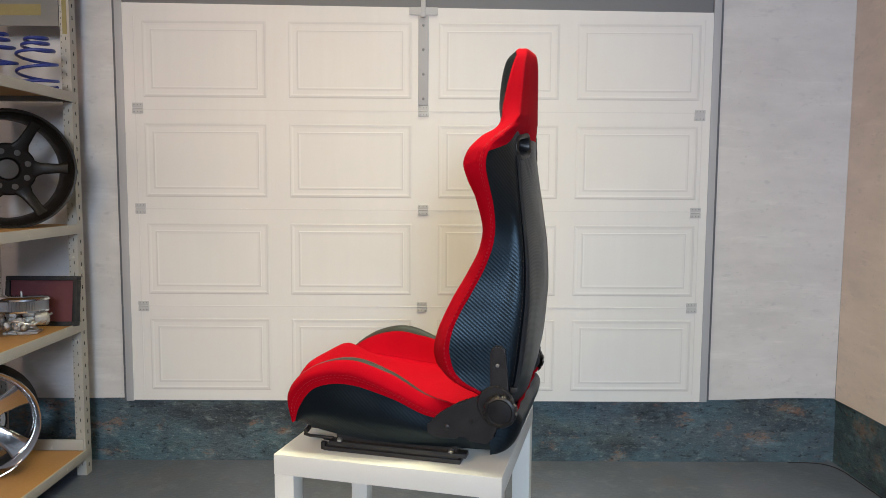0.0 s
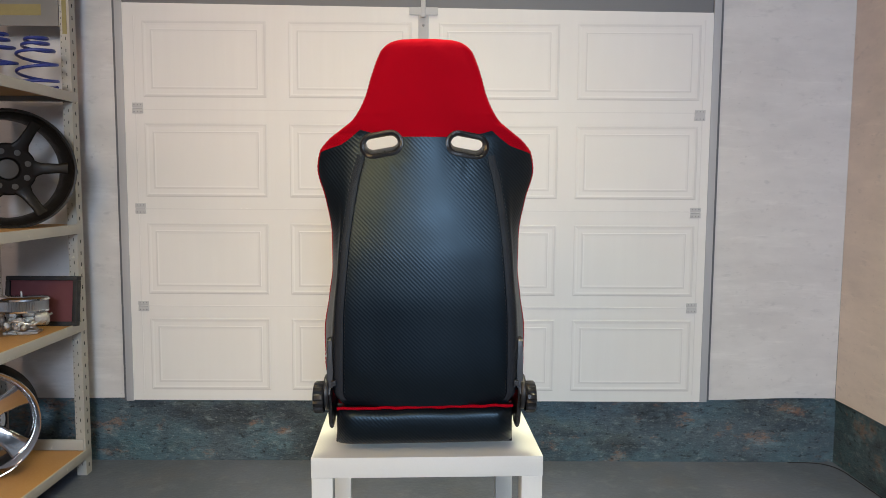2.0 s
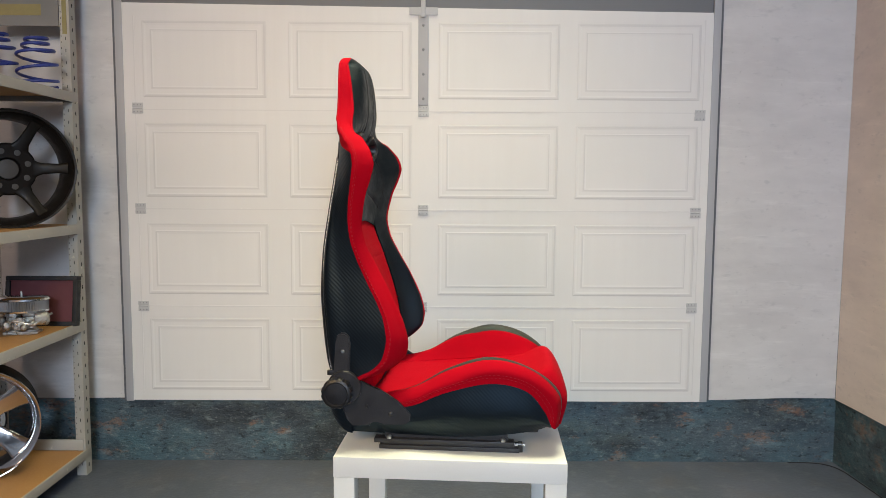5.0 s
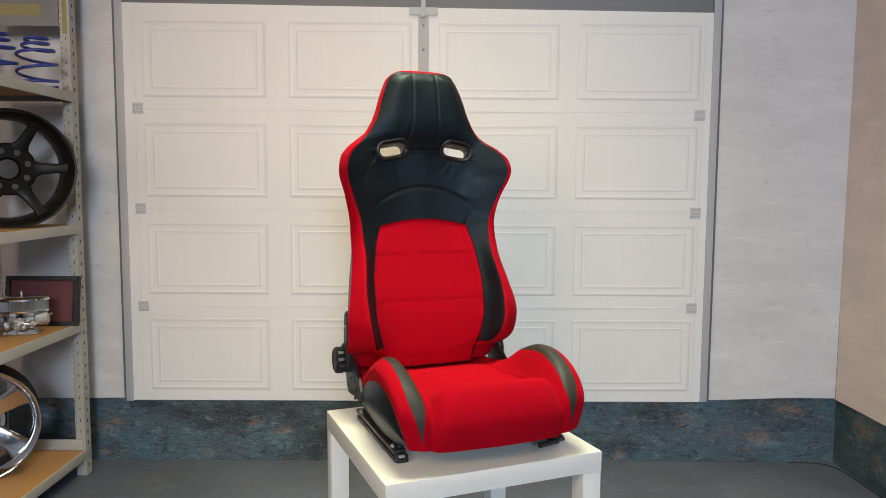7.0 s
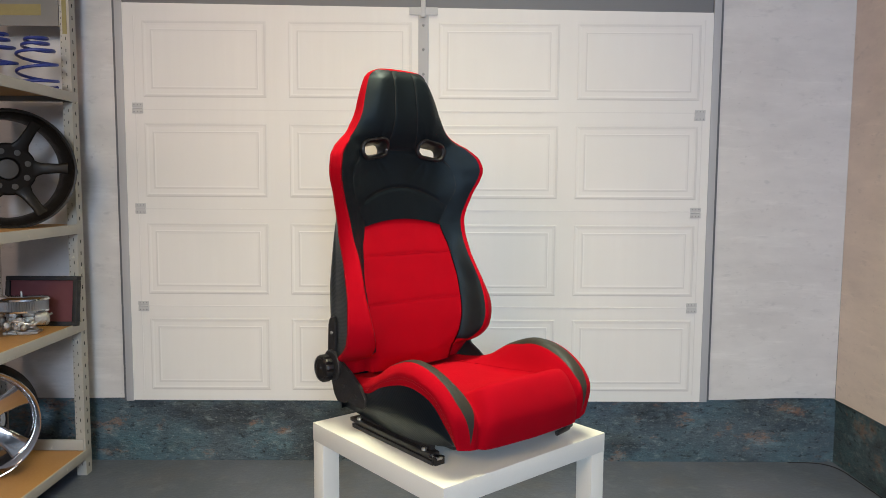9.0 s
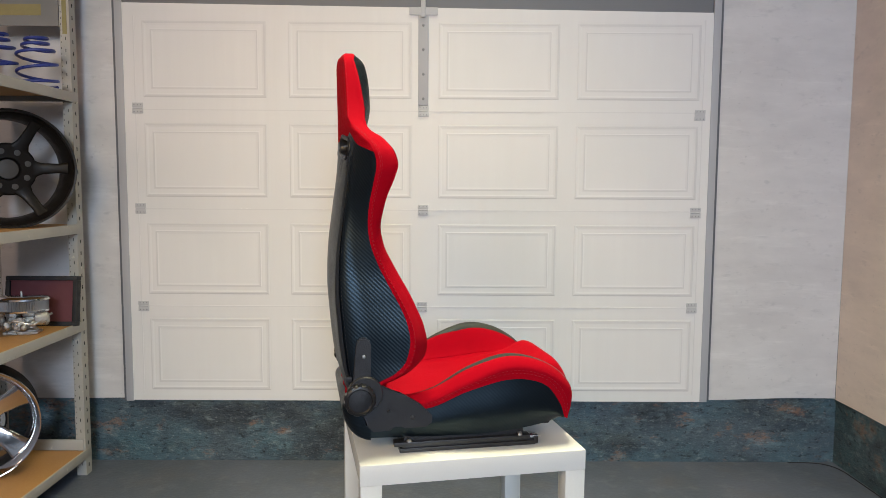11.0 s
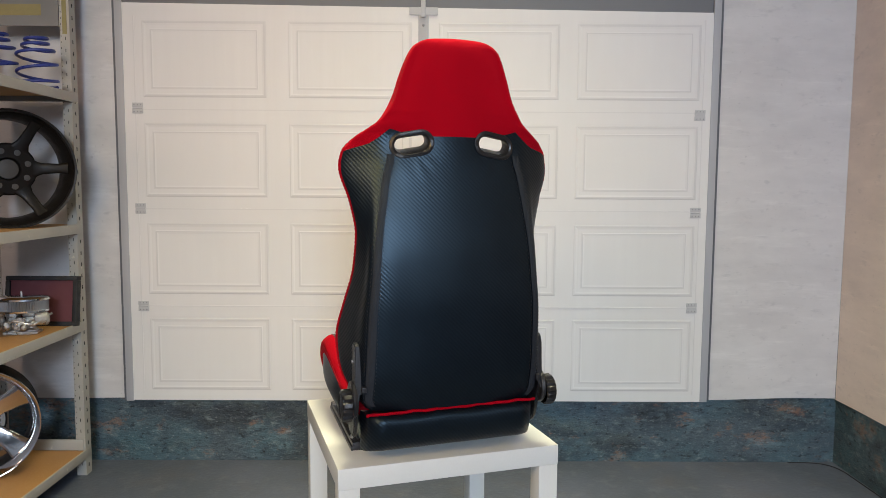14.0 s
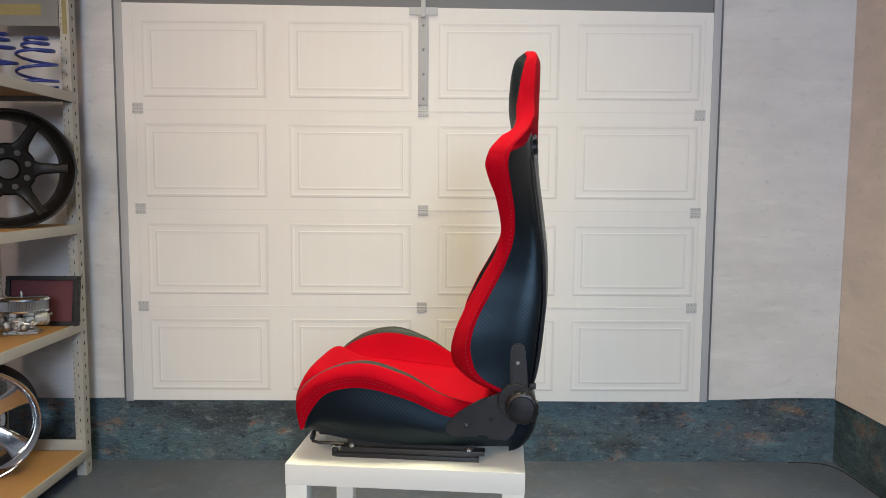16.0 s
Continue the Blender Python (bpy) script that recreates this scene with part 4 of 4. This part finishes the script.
def spoke_wheel(name, centre, turn, radius, width, spokes, metal, label, dish, taper, lean=0.0):
    """A road wheel that faces along its own z axis."""
    w = empty(name, label, "wheel")
    R, h = radius, width / 2
    rim = lathe(bmesh.new(), [(R * 0.93, h * 0.75), (R * 0.975, h * 0.98), (R, h), (R, h * 0.88), (R * 0.945, h * 0.8), (R * 0.9, h * 0.45), (R * 0.87, -h * 0.3), (R * 0.93, -h * 0.7), (R, -h * 0.85), (R, -h),
                              (R * 0.95, -h), (R * 0.9, -h * 0.7), (R * 0.84, -h * 0.3), (R * 0.86, h * 0.42)], None, 72, True)
    rim = part("rim", rim, RUBBER if metal is CHROME else metal, w)
    part("lip", lathe(bmesh.new(), [(R * (0.87 if metal is CHROME else 0.95), h * (0.7 if metal is CHROME else 0.86)), (R * 0.965, h * 1.03), (R * 1.0, h * 1.06), (R * 1.003, h * 0.9), (R * 0.96, h * 0.8)], None, 72, True), metal, w)
    for i in range(spokes):
        a = 2 * math.pi * i / spokes + turn
        bm = bmesh.new()

        def place(u, v):
            r = R * ((0.38 + 0.51 * v) if metal is GUNMETAL else (0.2 + 0.69 * v))
            half = R * (taper[0] + (taper[1] - taper[0]) * v + 0.06 * max(0, v - 0.75) * 4 * 0.5 + 0.09 * max(0, 0.25 - v) * 4 * 0.6)
            cu = math.pi * 2 * u
            x, z = half * math.copysign(abs(math.cos(cu)) ** 0.6, math.cos(cu)), 0.055 * R * math.copysign(abs(math.sin(cu)) ** 0.6, math.sin(cu))
            z += h * (dish + (0.55 - dish) * v ** 1.6)
            return Vector((r * math.cos(a) - x * math.sin(a), r * math.sin(a) + x * math.cos(a), z))
        sheet(bm, place, 20, 14)
        part("spoke", bm, metal, w)
    if metal is GUNMETAL:
        pad = [(R * 0.45, h * (dish - 0.6)), (R * 0.45, h * (dish + 0.02)), (R * 0.42, h * (dish + 0.1)), (R * 0.2, h * (dish + 0.13)), (R * 0.18, h * (dish + 0.02))]
        part("hub", lathe(bmesh.new(), pad + [(R * 0.17, h * (dish - 0.3))], None, 56), metal, w)
        part("bore", lathe(bmesh.new(), [(R * 0.165, h * (dish - 0.3)), (R * 0.165, h * (dish + 0.03)), (R * 0.14, h * (dish + 0.05))], None, 36), BORE_GREY, w, "dull grey hub bore")
    else:
        part("hub", lathe(bmesh.new(), [(R * 0.47, h * (dish - 0.5)), (R * 0.47, h * (dish + 0.06)), (R * 0.44, h * (dish + 0.13)), (R * 0.37, h * (dish + 0.14)), (R * 0.345, h * (dish - 0.12)),
                                    (R * 0.16, h * (dish - 0.12)), (R * 0.15, h * (dish + 0.02)), (R * 0.01, h * (dish + 0.03))], None, 48), metal, w)
    for i in range(8):
        a = 2 * math.pi * i / 8 + 0.3
        far, deep = (0.315, dish + 0.1) if metal is GUNMETAL else (0.25, dish - 0.12)
        part("bolt_hole", lathe(bmesh.new(), [(R * 0.05, 0), (R * 0.05, 0.004), (R * 0.035, 0.0045)], pose(R * far * math.cos(a), R * far * math.sin(a), h * deep), 16), BORE_GREY if metal is GUNMETAL else HOLE, w)
    w.matrix_world = centre
    return w


black_wheel = spoke_wheel("alloy_wheel", pose(-1.522, 0.685, 0.982 + 0.2055, 90, 0, 40), 0.03, 0.2055, 0.17, 6, GUNMETAL, "satin black six-spoke alloy wheel standing on a shelf", 0.1, (0.11, 0.075))
chrome_wheel = spoke_wheel("chrome_wheel", pose(-1.632, 0.62, 0.1 + 0.196, 90, 0, 31), 0.55, 0.196, 0.16, 5, CHROME, "polished chrome five-spoke wheel standing on the lowest shelf", 0.0, (0.13, 0.2))


def panel_filter():
    f = empty("panel_air_filter", "red pleated panel air filter with black rubber frame", "air filter")
    w, h, d = 0.27, 0.188, 0.03
    bm = bmesh.new()
    for x0, x1, z0, z1 in ((0, w, 0, 0.017), (0, w, h - 0.017, h), (0, 0.017, 0.017, h - 0.017), (w - 0.017, w, 0.017, h - 0.017)):
        box(bm, x0, x1, 0, d, z0, z1, 0.003)
    part("rubber_frame", bm, RUBBER, f)
    bm = bmesh.new()
    n = 58
    cols = []
    for i in range(n + 1):
        x = 0.016 + (w - 0.032) * i / n
        y = 0.004 + (0.019 if i % 2 else 0.0)
        cols.append((bm.verts.new((x, y, 0.016)), bm.verts.new((x, y, h - 0.016))))
    for a, b in zip(cols, cols[1:]):
        bm.faces.new((a[0], b[0], b[1], a[1]))
    part("pleats", bm, FILTER_RED, f, "dusty red pleated gauze", False)
    f.matrix_world = pose(-1.625, 0.79, 0.605, -8, 0, 0)
    return f


panel_filter()


def carburettor(x, y, z, turn):
    c = empty("carburettor", "cast metal twin carburettor with chrome air cleaner", "carburettor", "carburettors")
    random.seed(4)
    bm = bmesh.new()
    box(bm, -0.056, 0.056, -0.03, 0.03, 0.0, 0.008, 0.002)
    for bx in (-0.028, 0.026):
        lathe(bm, [(0.025, 0.006), (0.025, 0.012), (0.018, 0.017), (0.017, 0.03), (0.022, 0.036), (0.022, 0.05), (0.026, 0.053), (0.026, 0.062)], pose(bx, 0, 0), 20)
    box(bm, -0.018, 0.016, -0.036, -0.012, 0.014, 0.05, 0.005)
    box(bm, 0.03, 0.06, -0.03, 0.01, 0.03, 0.048, 0.004)
    part("body", bm, CAST, c)
    for bx, by, bz, r, l, ang in ((0.07, -0.02, 0.045, 0.02, 0.04, 90), (-0.035, -0.045, 0.03, 0.014, 0.03, 0), (0.02, -0.045, 0.025, 0.011, 0.03, 0), (0.045, -0.04, 0.035, 0.009, 0.03, 0), (-0.07, -0.01, 0.035, 0.016, 0.03, 90)):
        part("housing", lathe(bmesh.new(), [(r * 0.8, -l / 2), (r, -l / 2 + 0.004), (r, l / 2 - 0.004), (r * 0.85, l / 2), (r * 0.4, l / 2 + 0.004)], pose(bx, by, bz, 90 if ang == 0 else 0, ang, 0), 18), CAST, c)
    for i in range(7):
        px, pz = -0.05 + 0.016 * i, 0.01 + 0.02 * random.random()
        part("screw", lathe(bmesh.new(), [(0.004, 0), (0.004, 0.008), (0.002, 0.01)], pose(px, -0.033, pz + 0.01, 90, 0, 0), 8), SILVER, c)
    bm = bmesh.new()
    tube(bm, [(-0.06, -0.045, 0.02), (-0.01, -0.055, 0.045), (0.05, -0.05, 0.03), (0.085, -0.03, 0.05), (0.1, -0.01, 0.058)], 0.0035, 8)
    part("linkage", bm, SILVER, c)

    def oval(r, zz, n=48):
        return [(1.45 * r * math.cos(2 * math.pi * i / n), 0.95 * r * math.sin(2 * math.pi * i / n), zz) for i in range(n)]

    def stack(levels):
        bm = bmesh.new()
        loops = [[bm.verts.new(p) for p in oval(r, zz)] for r, zz in levels]
        for a, b in zip(loops, loops[1:]):
            for i in range(len(a)):
                bm.faces.new((a[i], a[(i + 1) % len(a)], b[(i + 1) % len(a)], b[i]))
        bm.faces.new(loops[0]), bm.faces.new(loops[-1])
        return bm

    part("air_cleaner_base", stack([(0.05, 0.062), (0.062, 0.066), (0.063, 0.071), (0.06, 0.072)]), CHROME, c, "chrome air cleaner tray")
    bm = bmesh.new()
    pts = []
    n = 120
    for i in range(n):
        r = 0.058 + (0.0022 if i % 2 else -0.0012)
        a = 2 * math.pi * i / n
        pts.append((bm.verts.new((1.45 * r * math.cos(a), 0.95 * r * math.sin(a), 0.0715)), bm.verts.new((1.45 * r * math.cos(a), 0.95 * r * math.sin(a), 0.099))))
    for i in range(n):
        a, b = pts[i], pts[(i + 1) % n]
        bm.faces.new((a[0], b[0], b[1], a[1]))
    part("filter_element", bm, FILTER_GREY, c, "grey pleated filter element", False)
    part("air_cleaner_lid", stack([(0.06, 0.098), (0.064, 0.1), (0.064, 0.105), (0.058, 0.109), (0.03, 0.111)]), CHROME, c, "chrome air cleaner lid")
    part("wing_nut", lathe(bmesh.new(), [(0.004, 0.11), (0.004, 0.118), (0.002, 0.124)], None, 10), SILVER, c)
    c.matrix_world = pose(x, y, z, 0, 0, turn) @ Matrix.Diagonal((1, 1, 1.22, 1))
    return c


carb = carburettor(-1.478, 0.66, 0.605, 12)
copy_thing(carb, pose(-1.6, 0.52, 0.605, 0, 0, 20))


def power_cable():
    bm = bmesh.new()
    pts = [(1.46, 1.008, 0.002), (1.54, 1.004, 0.002), (1.6, 0.985, 0.002), (1.635, 0.93, 0.002), (1.642, 0.8, 0.002), (1.645, 0.4, 0.002)]
    tube(bm, [catmull(pts, (len(pts) - 1) * i / 60) for i in range(61)], 0.0022, 8)
    return tagged(part("power_cable", bm, RUBBER), "thin black cable on the floor along the wall", "cable")


power_cable()


# ---------------------------------------------------------------- movement
TURN = [(0.0, 74.8), (0.5, 57.0), (1.0, 38.6), (1.5, 19.7), (2.0, 1.5), (2.5, -14.9), (3.0, -30.3), (3.5, -46.1), (4.0, -62.4), (4.5, -78.6), (5.0, -94.7), (5.5, -110.8), (6.0, -126.8), (6.5, -142.8), (7.0, -158.8),
        (7.5, -174.2), (7.7, -177.6), (8.0, -171.0), (8.5, -156.4), (9.0, -141.0), (9.5, -125.6), (10.0, -110.2), (10.5, -94.7), (11.0, -79.2), (11.5, -63.6), (12.0, -48.0), (12.5, -32.0), (13.0, -16.1), (13.5, 0.2),
        (14.0, 16.8), (14.5, 33.7), (15.0, 51.4), (15.5, 68.7), (16.0, 84.1)]


def motions():
    for thing in (table, seat_thing):
        walk(thing, [(t, pose(0, 0, 0, 0, 0, a)) for t, a in TURN])


motions()
